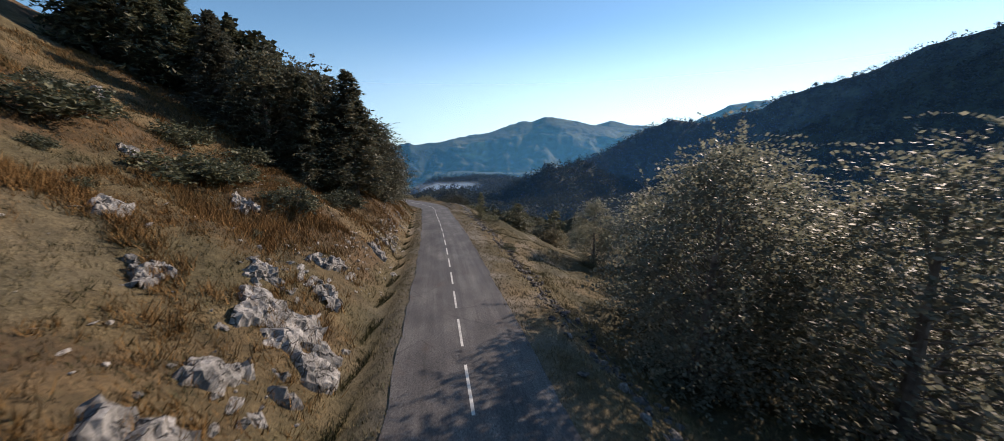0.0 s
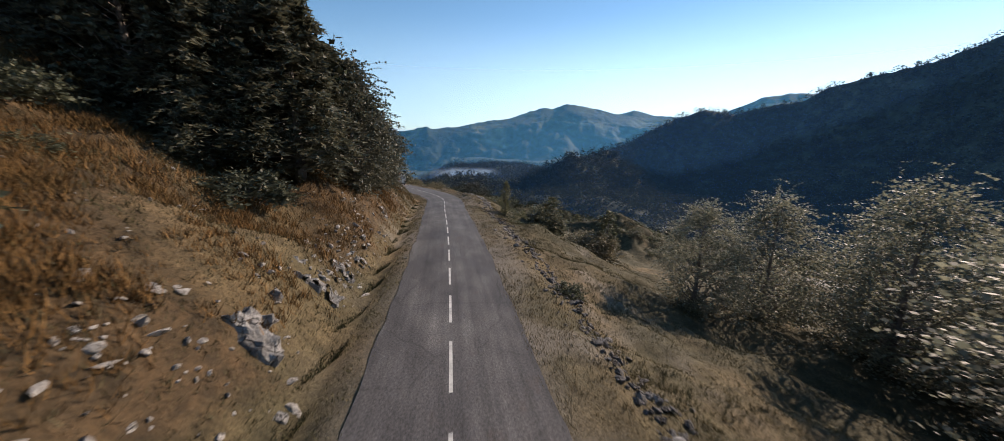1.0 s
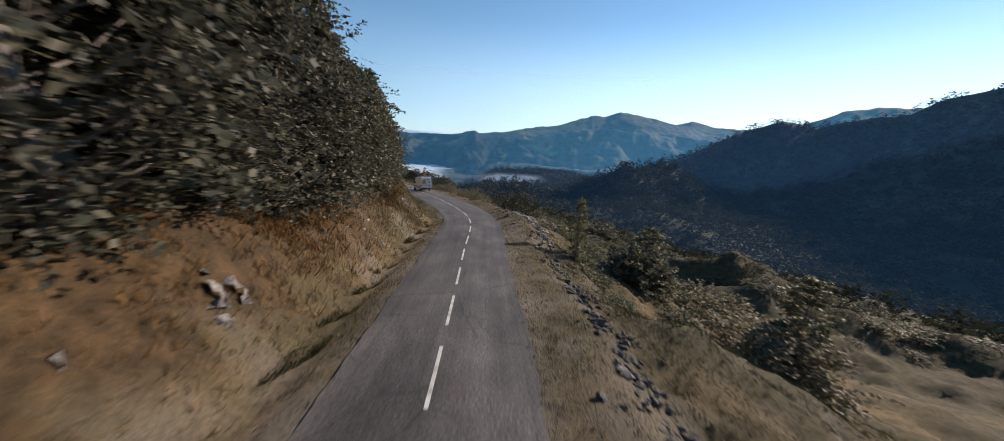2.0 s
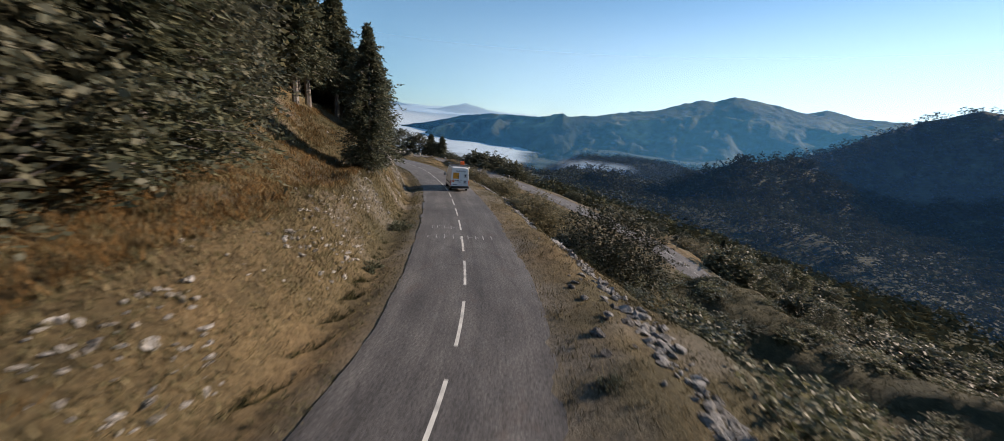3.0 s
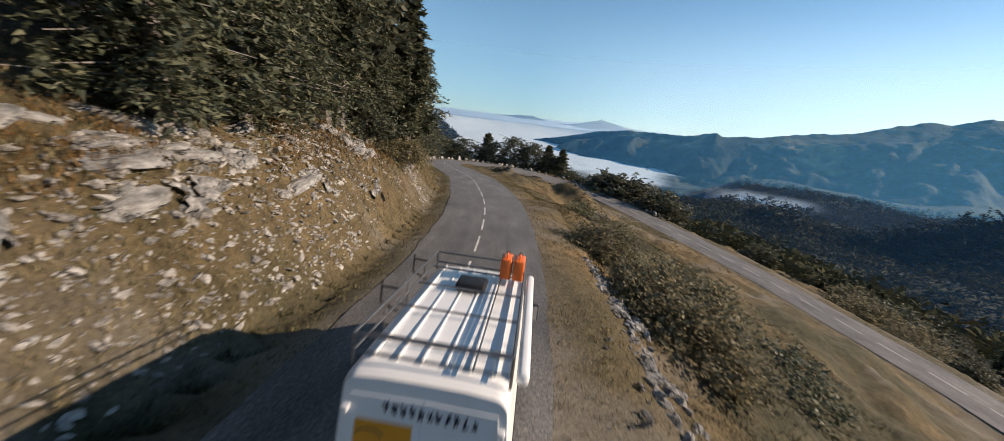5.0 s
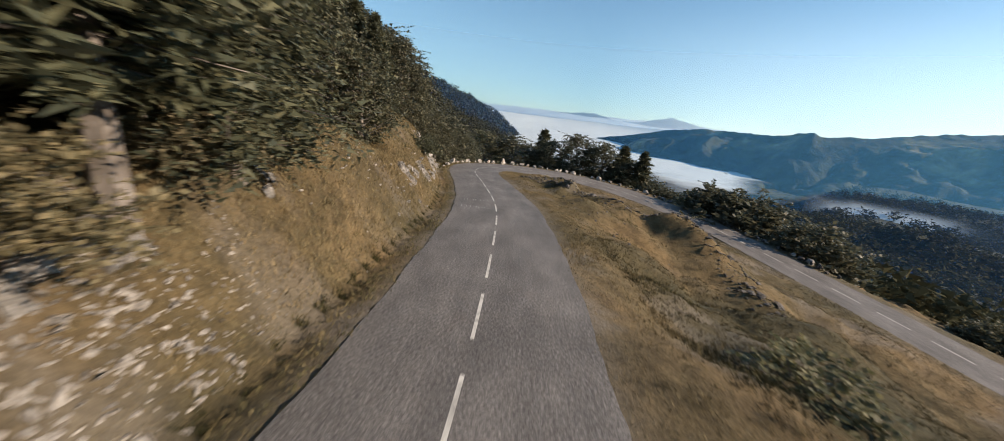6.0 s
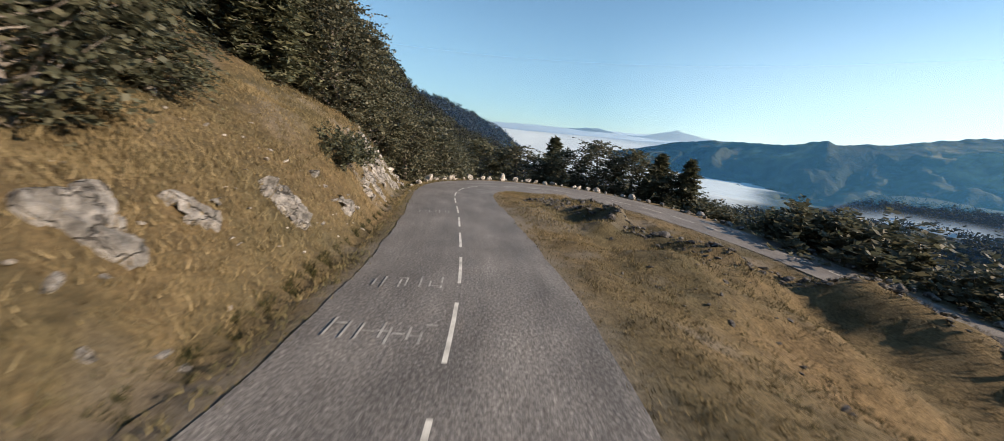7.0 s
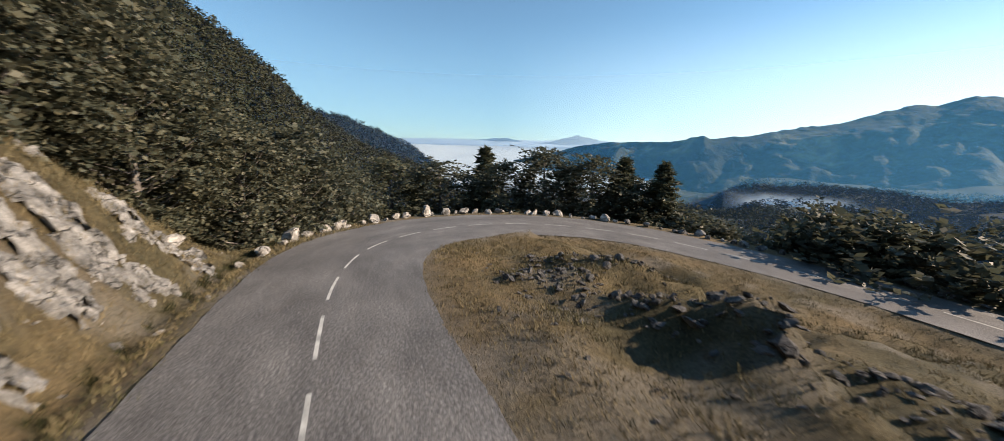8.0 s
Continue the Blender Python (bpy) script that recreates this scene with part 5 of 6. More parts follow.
# ---- stones ----
def rock_mesh(name, seed, mat, flat=0.7, cuts=2):
    rng = np.random.default_rng(seed)
    bm = bmesh.new()
    bmesh.ops.create_icosphere(bm, subdivisions=cuts, radius=0.5)
    planes = [(Vector(rng.normal(size=3)).normalized(), rng.uniform(0.2, 0.4)) for _ in range(13)]
    for v in bm.verts:
        for nrm, d in planes:
            ex = v.co.dot(nrm) - d
            if ex > 0:
                v.co -= nrm * ex * 0.97
        v.co *= 1 + rng.uniform(-0.09, 0.09)
        v.co.z *= flat
    me = bpy.data.meshes.new(name)
    bm.to_mesh(me)
    bm.free()
    me.materials.append(mat)
    return me


ROCKS = [rock_mesh("rock", 400 + k, M_ROCK, (0.6, 0.75, 0.9)[k % 3], 2) for k in range(8)]
PALES = [rock_mesh("rock", 440 + k, M_SCREE, (0.6, 0.75, 0.9)[k % 3], 2) for k in range(6)]
SLABS = [rock_mesh("rock", 460 + k, M_ROCK, (0.6, 0.8)[k % 2], 3) for k in range(6)]
DARKS = [rock_mesh("rock", 420 + k, M_DARKROCK, (0.55, 0.7, 0.85)[k % 3], 2) for k in range(6)]
rr = random.Random(77)
GREEN = along(143.5, -6.5)


def stone(x, y, size, meshes, label, group, name="rock", sink=0.25, tall=1.0, z=None):
    ob = new(name, rr.choice(meshes))
    h = ground_at(x, y) if z is None else z
    sx, sy = size * rr.uniform(0.8, 1.35), size * rr.uniform(0.7, 1.1)
    ob.matrix_world = Matrix.Translation((x, y, h + size * (0.28 - sink) * tall)) @ Euler((rr.uniform(-0.4, 0.4), rr.uniform(-0.4, 0.4), rr.uniform(0, 6.28))).to_matrix().to_4x4() @ Matrix.Diagonal((sx, sy, size * tall, 1))
    return tagged(ob, label, "rock", group)


# boulders round the outside of the hairpin
s = S_BEND + 4.0
while s < 300:
    i = int(np.argmin(np.abs(RUN - s)))
    x, y = along(s, -(ROAD[i, 3] + rr.uniform(0.9, 1.4)))
    stone(x, y, rr.choice((0.55, 0.75, 0.95, 1.2, 1.5)) * rr.uniform(0.85, 1.1), PALES if s < 262 else ROCKS if rr.random() < 0.4 else DARKS, "pale limestone boulder set at the outer edge of the hairpin", "boulders along the hairpin", "boulder", 0.12, rr.uniform(0.9, 1.3))
    s += rr.uniform(0.75, 1.4)


def outcrop(x, y, count, spread, size, meshes, label, group, tall=0.8):
    """A cluster of stones breaking out of the slope."""
    for _ in range(count):
        stone(x + rr.gauss(0, spread), y + rr.gauss(0, spread), size * rr.uniform(0.35, 1.25), meshes, label, group, "rock", 0.3, tall * rr.uniform(0.6, 1.3))


LIME = "small pale grey limestone block in the dry grass"
for x, y, c, sp, sz in ((-10.4, 17.6, 4, 0.9, 0.4), (-9.5, 18.9, 4, 0.8, 0.4), (-9.7, 15.2, 4, 1.0, 0.45), (-8.4, 14.4, 4, 0.9, 0.4), (-14.1, 12.4, 3, 1.0, 0.4), (-9.8, 27.2, 5, 0.9, 0.4), (-11.4, 25.1, 3, 0.6, 0.5), (-8.1, 25.3, 1, 0.1, 0.6)):
    outcrop(x, y, c, sp, sz, ROCKS, LIME, "rocks on the slope")
for x, y, c, sp, sz in ((-10.5, 31.7, 5, 0.8, 0.3), (-10.8, 34.6, 6, 0.8, 0.3), (-11.8, 39.0, 6, 0.9, 0.3), (-13.0, 44.4, 7, 0.9, 0.3), (-9.4, 33.2, 1, 0.1, 0.5), (-27.2, 86.0, 6, 0.9, 0.3), (-28.4, 87.9, 6, 0.9, 0.32), (-22.9, 79.3, 6, 0.9, 0.35),
                        (-66.2, 129.3, 5, 0.6, 0.5), (-68.4, 131.0, 5, 0.6, 0.5), (-75.0, 135.4, 4, 0.5, 0.6), (-78.0, 137.0, 3, 0.5, 0.5), (-79.8, 138.1, 2, 0.4, 0.6), (-96.3, 146.4, 4, 0.7, 1.0), (-92.5, 146.0, 4, 1.2, 0.4)):
    outcrop(x, y, c, sp, sz, ROCKS, LIME, "rocks on the slope")


def cells(u, v, seed):
    """Broken blocks: a height and a tilt of its own for every cell of a jittered grid."""
    best = np.full(u.shape, 9e9)
    h, own = np.zeros(u.shape), np.zeros(u.shape, int)
    iu, iv = np.floor(u), np.floor(v)
    for a in (-1, 0, 1):
        for b in (-1, 0, 1):
            cu, cv = iu + a, iv + b
            pu, pv = cu + 0.15 + 0.7 * hash2(cu, cv, seed), cv + 0.15 + 0.7 * hash2(cu, cv, seed + 1)
            d = (u - pu) ** 2 + (v - pv) ** 2
            hh = hash2(cu, cv, seed + 2) + (u - pu) * (hash2(cu, cv, seed + 3) - 0.5) * 0.9 + (v - pv) * (hash2(cu, cv, seed + 4) - 0.5) * 0.9
            h = np.where(d < best, hh, h)
            own = np.where(d < best, (cu * 1000 + cv).astype(int), own)
            best = np.minimum(d, best)
    return h, own


def joined(f, cell):
    """A number for every face: faces of one cell that hang together share it, and small bits go to a neighbour."""
    lab, k = np.full(len(f), -1), 0
    for c in np.unique(cell):
        idx = np.where(cell == c)[0]
        tag = {int(v): int(v) for v in np.unique(f[idx])}
        moved = True
        while moved:
            moved = False
            for q in f[idx]:
                low = min(tag[int(v)] for v in q)
                for v in q:
                    if tag[int(v)] > low:
                        tag[int(v)] = low
                        moved = True
        root_of = np.array([tag[int(q[0])] for q in f[idx]])
        for r in np.unique(root_of):
            lab[idx[root_of == r]] = k
            k += 1
    size = np.bincount(lab)
    small = size[lab] < 12
    for _ in range(8):
        near = np.full(f.max() + 1, -1)
        near[f[~small].ravel()] = np.repeat(lab[~small], 4)
        for i in np.where(small)[0]:
            m = near[f[i]].max()
            if m >= 0:
                lab[i], small[i] = m, False
    return lab


def rock_patch(x, y, long, wide, turn, seed, block, rise, label, group, mat=None, name="rock_outcrop", gap=0.11, ragged=2.3):
    """Bedrock breaking through the turf in jagged blocks."""
    u, v = np.meshgrid(np.arange(-long, long, gap), np.arange(-wide, wide, gap))
    ca, sa = math.cos(turn), math.sin(turn)
    px, py = x + u * ca - v * sa, y + u * sa + v * ca
    shp = px.shape
    z = land(px, py)[0].reshape(shp)
    zx = land(px + 0.5, py)[0].reshape(shp) - land(px - 0.5, py)[0].reshape(shp)
    zy = land(px, py + 0.5)[0].reshape(shp) - land(px, py - 0.5)[0].reshape(shp)
    ln = np.sqrt(zx ** 2 + zy ** 2 + 1)
    wu, wv = u / block + 0.5 * fbm(px, py, 0.9, 3, seed + 40), v / (block * 0.7) + 0.5 * fbm(px, py, 0.9, 3, seed + 41)
    body = 0.5 - (u / long) ** 2 - (v / wide) ** 2 + ragged * fbm(px, py, 1.2, 4, seed + 50, 0.6)
    m = step(body, 0.0, 0.55)
    tall, own = cells(wu, wv, seed)
    h = rise * (m * (0.25 + 0.75 * tall) + 0.45 * m * cells(wu * 2.6, wv * 2.6, seed + 7)[0]) - 0.24 * rise - 0.25 * (1 - m) + 0.035 * fbm(px, py, 0.3, 2, seed + 60)
    pts = np.stack([px - zx / ln * h, py - zy / ln * h, z + h / ln], -1)
    n, w = shp
    i = np.arange(n * w).reshape(n, w)
    f = np.stack([i[:-1, :-1], i[:-1, 1:], i[1:, 1:], i[1:, :-1]], -1).reshape(-1, 4)
    f = f[h.ravel()[f].max(1) > -0.06]
    if len(f) < 12:
        return None
    # one block for every cell of the broken bed
    root = new(name)
    foot = np.array([x, y, ground_at(x, y)])
    root.matrix_world = Matrix.Translation(foot)
    kin = joined(f, own.ravel()[f[:, 0]])
    for t in np.unique(kin):
        g = f[kin == t]
        if t < 0 or len(g) < 5:
            continue
        used = np.unique(g)
        back = np.zeros(n * w, int)
        back[used] = np.arange(len(used))
        part("block", grid_free("block", pts.reshape(-1, 3)[used] - foot, back[g], mat or M_ROCK), root)
    if not root.children:
        bpy.data.objects.remove(root)
        return None
    return tagged(root, label, "rock", group)


def slab(s, o, size, label, group):
    """A flat block of bedrock lying in the face of the bank, its long side along the road."""
    x, y = along(s, o)
    zx = ground_at(x + 0.5, y) - ground_at(x - 0.5, y)
    zy = ground_at(x, y + 0.5) - ground_at(x, y - 0.5)
    nrm = Vector((-zx, -zy, 1)).normalized()
    turn = road_turn(x, y) + rr.uniform(-0.35, 0.35)
    ax = Vector((math.cos(turn), math.sin(turn), 0))
    ax = (ax - nrm * ax.dot(nrm)).normalized()
    m = Matrix((ax, nrm.cross(ax), nrm)).transposed().to_4x4()
    ob = new("flat_rock", rr.choice(SLABS))
    ob.matrix_world = Matrix.Translation(Vector((x, y, ground_at(x, y))) + nrm * 0.03 * size) @ m @ Euler((rr.uniform(-0.2, 0.2), rr.uniform(-0.2, 0.2), 0)).to_matrix().to_4x4() @ Matrix.Diagonal((size * rr.uniform(0.9, 1.9), size * rr.uniform(0.5, 0.9), size * rr.uniform(0.35, 0.65), 1))
    return tagged(ob, label, "rock", group)


def road_turn(x, y):
    i = int(nearest(np.array([x]), np.array([y]), 0, len(ROAD))[0][0])
    return math.atan2(TAN[i, 1], TAN[i, 0])


for k, (x, y, lo, wi, bl, ri) in enumerate(((-9.8, 13.6, 1.2, 0.8, 0.4, 0.3), (-9.6, 16.0, 1.1, 0.9, 0.5, 0.4), (-9.9, 18.0, 1.5, 0.9, 0.4, 0.35),
                                            (-9.3, 19.2, 1.2, 0.7, 0.35, 0.35), (-10.3, 21.6, 1.0, 0.7, 0.35, 0.35), (-12.6, 15.9, 1.2, 0.9, 0.5, 0.4), (-8.0, 15.6, 0.9, 0.6, 0.4, 0.35), (-14.2, 12.2, 1.4, 0.9, 0.4, 0.32), (-11.2, 11.0, 1.0, 0.8, 0.35, 0.3), (-9.9, 27.2, 1.4, 0.9, 0.4, 0.35),
                                            (-14.4, 20.6, 1.1, 0.8, 0.4, 0.35), (-20.3, 21.0, 1.3, 0.8, 0.4, 0.35), (-29.2, 28.0, 1.6, 1.0, 0.5, 0.4))):
    rock_patch(x, y, lo, wi, road_turn(x, y) + rr.uniform(-0.5, 0.5), 700 + 9 * k, bl, ri, "jagged grey limestone outcrop in rusty grass", "rocks on the slope")
for k, (x, y, lo, wi, bl, ri) in enumerate(((-7.6, 12.2, 3.2, 1.7, 0.6, 0.34), (-8.4, 14.8, 1.6, 1.0, 0.4, 0.3), (-6.9, 8.4, 3.0, 1.6, 0.5, 0.32), (-6.4, 5.6, 2.2, 1.4, 0.45, 0.32), (-14.1, 13.2, 1.1, 0.8, 0.4, 0.35))):
    rock_patch(x, y, lo, wi, road_turn(x, y) + rr.uniform(-0.3, 0.3), 1500 + 9 * k, bl, ri, "broad jagged grey limestone outcrop beside the roadside ditch", "rocks on the slope", ragged=1.5)
for k, (x, y, lo, wi, bl, ri) in enumerate(((-10.6, 31.6, 1.5, 0.9, 0.4, 0.4), (-11.0, 34.2, 1.4, 0.8, 0.35, 0.35), (-11.6, 36.8, 1.3, 0.8, 0.35, 0.35), (-12.2, 40.0, 1.5, 0.8, 0.35, 0.35), (-13.2, 44.0, 1.6, 0.9, 0.35, 0.4), (-14.0, 47.5, 1.6, 0.9, 0.35, 0.4))):
    rock_patch(x, y, lo, wi, road_turn(x, y) + rr.uniform(-0.3, 0.3), 1400 + 9 * k, bl * 0.75, ri * 0.6, "small pale limestone ledge at the foot of the bank", "ledges in the road cut")
for k, (x, y, lo, wi, bl, ri) in enumerate(((-37.2, 99.6, 1.2, 0.9, 0.4, 0.35), (-39.9, 103.2, 1.5, 1.0, 0.4, 0.35), (-41.5, 104.9, 1.5, 1.0, 0.4, 0.35), (-35.6, 98.0, 1.2, 0.9, 0.4, 0.35), (-42.9, 107.6, 1.6, 0.9, 0.35, 0.3), (-45.0, 110.1, 1.7, 1.0, 0.35, 0.3),
                                            (-34.0, 96.0, 1.6, 1.0, 0.45, 0.35), (-31.6, 93.2, 1.4, 0.8, 0.3, 0.24), (-28.4, 88.4, 1.2, 0.7, 0.28, 0.2), (-48.6, 113.4, 1.7, 1.0, 0.35, 0.3), (-53.4, 117.6, 1.7, 1.0, 0.35, 0.3), (-58.0, 121.3, 1.2, 0.7, 0.35, 0.3), (-62.5, 124.8, 1.2, 0.7, 0.35, 0.3))):
    rock_patch(x, y, lo * 1.1, wi * 0.7, road_turn(x, y) + rr.uniform(-0.3, 0.3), 900 + 9 * k, bl * 0.75, ri * 0.75, "broken pale limestone ledge in the road cut", "ledges in the road cut")
for k, (x, y, lo, wi, bl, ri) in enumerate(((-74.2, 134.5, 1.0, 0.7, 0.4, 0.35), (-69.2, 130.7, 1.0, 0.7, 0.4, 0.35), (-71.5, 132.3, 0.8, 0.6, 0.4, 0.35), (-78.5, 137.0, 1.3, 0.8, 0.4, 0.35), (-84.4, 140.2, 1.3, 0.8, 0.4, 0.35))):
    rock_patch(x, y, lo, wi, road_turn(x, y) + rr.uniform(-0.3, 0.3), 1100 + 9 * k, bl, ri, "pale limestone slab in the grassy bank", "rocks on the slope")
for k in range(10):
    s, o = S_BEND - 6.0 + 1.0 * k, -(6.4 + (k * 37 % 10) * 0.2)
    x, y = along(s, o)
    rock_patch(x, y, 1.7, 0.95, road_turn(x, y) + math.pi / 2 + rr.uniform(-0.35, 0.35), 1200 + 9 * k, 0.34, 0.24, "steep pale limestone slab on the bank by the hairpin", "slabs at the bend", None, "rock_slab")
for k in range(34):
    slab(rr.uniform(46, 63), -6.2 + rr.gauss(0, 0.8), rr.choice((0.3, 0.4, 0.5, 0.6)), "flat grey limestone slab beside the broad outcrop", "rocks on the slope")
for k in range(150):
    s = rr.uniform(142, 168)
    band = rr.choice((-6.3, -7.0, -7.7, -8.3))
    x, y = along(s, band)
    if fbm(np.array([x]), np.array([y]), 4.0, 3, 196)[0] > -0.1 and math.hypot(x - GREEN[0], y - GREEN[1]) > 4:
        slab(s, band + rr.gauss(0, 0.22), rr.choice((0.4, 0.5, 0.65, 0.85, 1.1, 1.3)), "flat grey limestone slab in the face of the road cut", "slabs in the road cut")
for x, y, sz in ((-8.1, 25.6, 0.6), (-77.8, 138.1, 0.55), (-91.4, 144.9, 0.5), (-96.2, 146.3, 1.1), (-9.6, 33.9, 0.7), (-63.4, 127.9, 0.4)):
    stone(x, y, sz, PALES, "single pale limestone block beside the roadside ditch", "rocks on the slope", "rock", 0.15, 0.8)
# dark rubble ridge inside the bend
for ax, ay, bx, by, hh in MOUND:
    for k in range(16):
        t = rr.random()
        stone(ax + (bx - ax) * t + rr.gauss(0, 0.9), ay + (by - ay) * t + rr.gauss(0, 0.9), rr.uniform(0.35, 0.9), DARKS, "dark weathered rock on the rubble ridge", "rubble inside the bend", "rock", 0.2, 0.8)
# rubble at the brink of the downhill verge
for k in range(110):
    s = rr.uniform(44, 140)
    x, y = along(s, 5.6 + rr.gauss(0, 0.55) + 0.8 * math.sin(s * 0.2))
    stone(x, y, rr.uniform(0.2, 0.6), DARKS if rr.random() < 0.6 else ROCKS, "weathered grey stone at the brink of the verge", "rubble along the verge", "rock", 0.2, 0.8)


def scatter_stones(name, count, s0, s1, o0, o1, size, mat, seed, label, keep=None):
    """Many small stones as one object."""
    rng = np.random.default_rng(seed)
    base = [rock_mesh("tmp", 500 + seed * 10 + k, mat, 0.7, 1) for k in range(4)]
    shapes = []
    for me in base:
        v = np.empty(len(me.vertices) * 3)
        me.vertices.foreach_get("co", v)
        shapes.append((v.reshape(-1, 3), np.array([p.vertices[:] for p in me.polygons])))
        bpy.data.meshes.remove(me)
    s, o = rng.uniform(s0, s1, count), rng.uniform(o0, o1, count)
    cx, cy = np.interp(s, RUN, ROAD[:, 0]), np.interp(s, RUN, ROAD[:, 1])
    tx, ty = np.interp(s, RUN, TAN[:, 0]), np.interp(s, RUN, TAN[:, 1])
    x, y = cx + ty * o, cy - tx * o
    if keep is not None:
        ok = keep(x, y)
        x, y = x[ok], y[ok]
    z = land(x, y)[0]
    vs, fs, n = [], [], 0
    for k in range(len(x)):
        v, f = shapes[rng.integers(4)]
        sz = size * rng.uniform(0.35, 1.0) ** 1.5 * 1.6
        a = rng.uniform(0, 6.28)
        w = v * sz * rng.uniform((0.5, 0.5, 0.35), (1.7, 1.3, 1.1))
        tilt = rng.uniform(-0.7, 0.7)
        w = np.stack([w[:, 0] * math.cos(tilt) - w[:, 2] * math.sin(tilt), w[:, 1], w[:, 0] * math.sin(tilt) + w[:, 2] * math.cos(tilt)], 1)
        w = np.stack([w[:, 0] * math.cos(a) - w[:, 1] * math.sin(a) + x[k], w[:, 0] * math.sin(a) + w[:, 1] * math.cos(a) + y[k], w[:, 2] + z[k] + sz * 0.08], 1)
        vs.append(w)
        fs.append(f + n)
        n += len(v)
    return tagged(new(name, grid_free(name, np.vstack(vs), np.vstack(fs), mat)), label, "stones", kind="stuff")


def near_mound(x, y):
    d = np.full(np.shape(x), 99.0)
    for ax, ay, bx, by, hh in MOUND:
        k = np.clip(((x - ax) * (bx - ax) + (y - ay) * (by - ay)) / ((bx - ax) ** 2 + (by - ay) ** 2), 0, 1)
        d = np.minimum(d, np.hypot(x - ax - k * (bx - ax), y - ay - k * (by - ay)))
    return d


patchy = lambda x, y: fbm(x, y, 5.0, 3, 95) > -0.02
scatter_stones("scree_band", 900, 102, 142, -6.2, -4.5, 0.22, M_SCREE, 11, "pale broken limestone along the foot of the bank", lambda x, y: fbm(x, y, 4.0, 3, 196) > -0.02)
scatter_stones("scree", 4600, 142, 178, -9.0, -4.5, 0.25, M_SCREE, 1, "pale broken limestone scree on the road cut", lambda x, y: fbm(x, y, 5.0, 3, 96) > -0.12 + 0.45 * (np.hypot(x - GREEN[0], y - GREEN[1]) < 6))
scatter_stones("scree_grit", 7000, 138, 180, -8.6, -4.6, 0.13, M_SCREE, 9, "small pale limestone chips between the scree", lambda x, y: fbm(x, y, 2.2, 3, 196) > 0.02 + 0.4 * (np.hypot(x - GREEN[0], y - GREEN[1]) < 6))
scatter_stones("toe_rocks", 700, 62, 104, -7.2, -4.3, 0.3, M_SCREE, 6, "pale limestone fragments along the foot of the bank", lambda x, y: fbm(x, y, 3.0, 3, 98) > 0.02)
scatter_stones("brink_stones", 1300, 110, 166, 5.7, 7.0, 0.4, M_ROCK, 7, "grey stones of a rough retaining edge below the verge")
scatter_stones("slope_stones", 1600, 40, 232, -13, -4.4, 0.2, M_SCREE, 2, "small pale stones scattered over the bank", patchy)
scatter_stones("verge_rubble", 900, 42, 112, 5.2, 6.6, 0.32, M_DARKROCK, 8, "dark rubble at the brink of the downhill verge")
scatter_stones("verge_stones", 700, 42, 160, 4.4, 7.8, 0.2, M_DARKROCK, 3, "small grey stones along the downhill verge", patchy)
scatter_stones("mound_rubble", 9000, 186, 246, 3.5, 29, 0.3, M_DARKROCK, 5, "dark stony rubble on the low ridge inside the bend", lambda x, y: near_mound(x, y) < 1.9)
scatter_stones("infield_stones", 500, 190, 236, 5.0, 16, 0.2, M_DARKROCK, 4, "small grey stones in the grass inside the bend", patchy)


# ---- grass ----
def blades(name, count, s0, s1, o0, o1, tall, mat, seed, label, lean=0.35, keep=None, per=4, by_edge=False):
    rng = np.random.default_rng(seed)
    s, o = rng.uniform(s0, s1, count), o0 + (o1 - o0) * rng.uniform(0, 1, count) ** 1.25
    if by_edge:
        o = o - np.interp(s, RUN, ROAD[:, 3])
    cx, cy = np.interp(s, RUN, ROAD[:, 0]), np.interp(s, RUN, ROAD[:, 1])
    tx, ty = np.interp(s, RUN, TAN[:, 0]), np.interp(s, RUN, TAN[:, 1])
    x, y = cx + ty * o, cy - tx * o
    z, edge, off, _ = land(x, y)
    ok = edge > 0.03
    if keep is not None:
        ok &= keep(x, y)
    x, y, z = x[ok], y[ok], z[ok]
    n = len(x)
    h = tall * rng.uniform(0.55, 1.35, n) * (0.75 + 0.6 * fbm(x, y, 3.0, 3, 99))
    x, y, z, h = (np.repeat(q, per) for q in (x, y, z, h))
    m = n * per
    x, y = x + rng.normal(0, 0.09, m), y + rng.normal(0, 0.09, m)
    a = rng.uniform(0, 2 * math.pi, m)
    ln = lean * h * rng.uniform(0.3, 1.6, m)
    d = rng.uniform(0, 2 * math.pi, m)
    w = 0.011 * rng.uniform(0.6, 1.5, m) * (0.7 + h)
    base = np.stack([x, y, z - 0.03], 1)
    side = np.stack([np.cos(a) * w, np.sin(a) * w, a * 0], 1)
    tip = base + np.stack([np.cos(d) * ln, np.sin(d) * ln, h], 1)
    p = np.stack([base - side * 1.2, base + side * 1.2, tip], 1).reshape(-1, 3)
    f = np.arange(m * 3).reshape(m, 3)
    return tagged(new(name, grid_free(name, p, f, mat)), label, "grass", kind="stuff")


def grass_build(a, b, c):
    def build(nt, bs):
        col = ramp(nt, island_random(nt), [(0.0, a), (0.5, b), (1.0, c)])
        tone = ramp(nt, noise_tex(nt, 0.25, 4), [(0.3, (0.36, 0.38, 0.34)), (0.7, (0.62, 0.58, 0.5))])
        nt.links.new(mix(nt, 1.0, col, tone, "OVERLAY"), bs.inputs["Base Color"])
        bs.inputs["Specular IOR Level"].default_value = 0.15
    return build


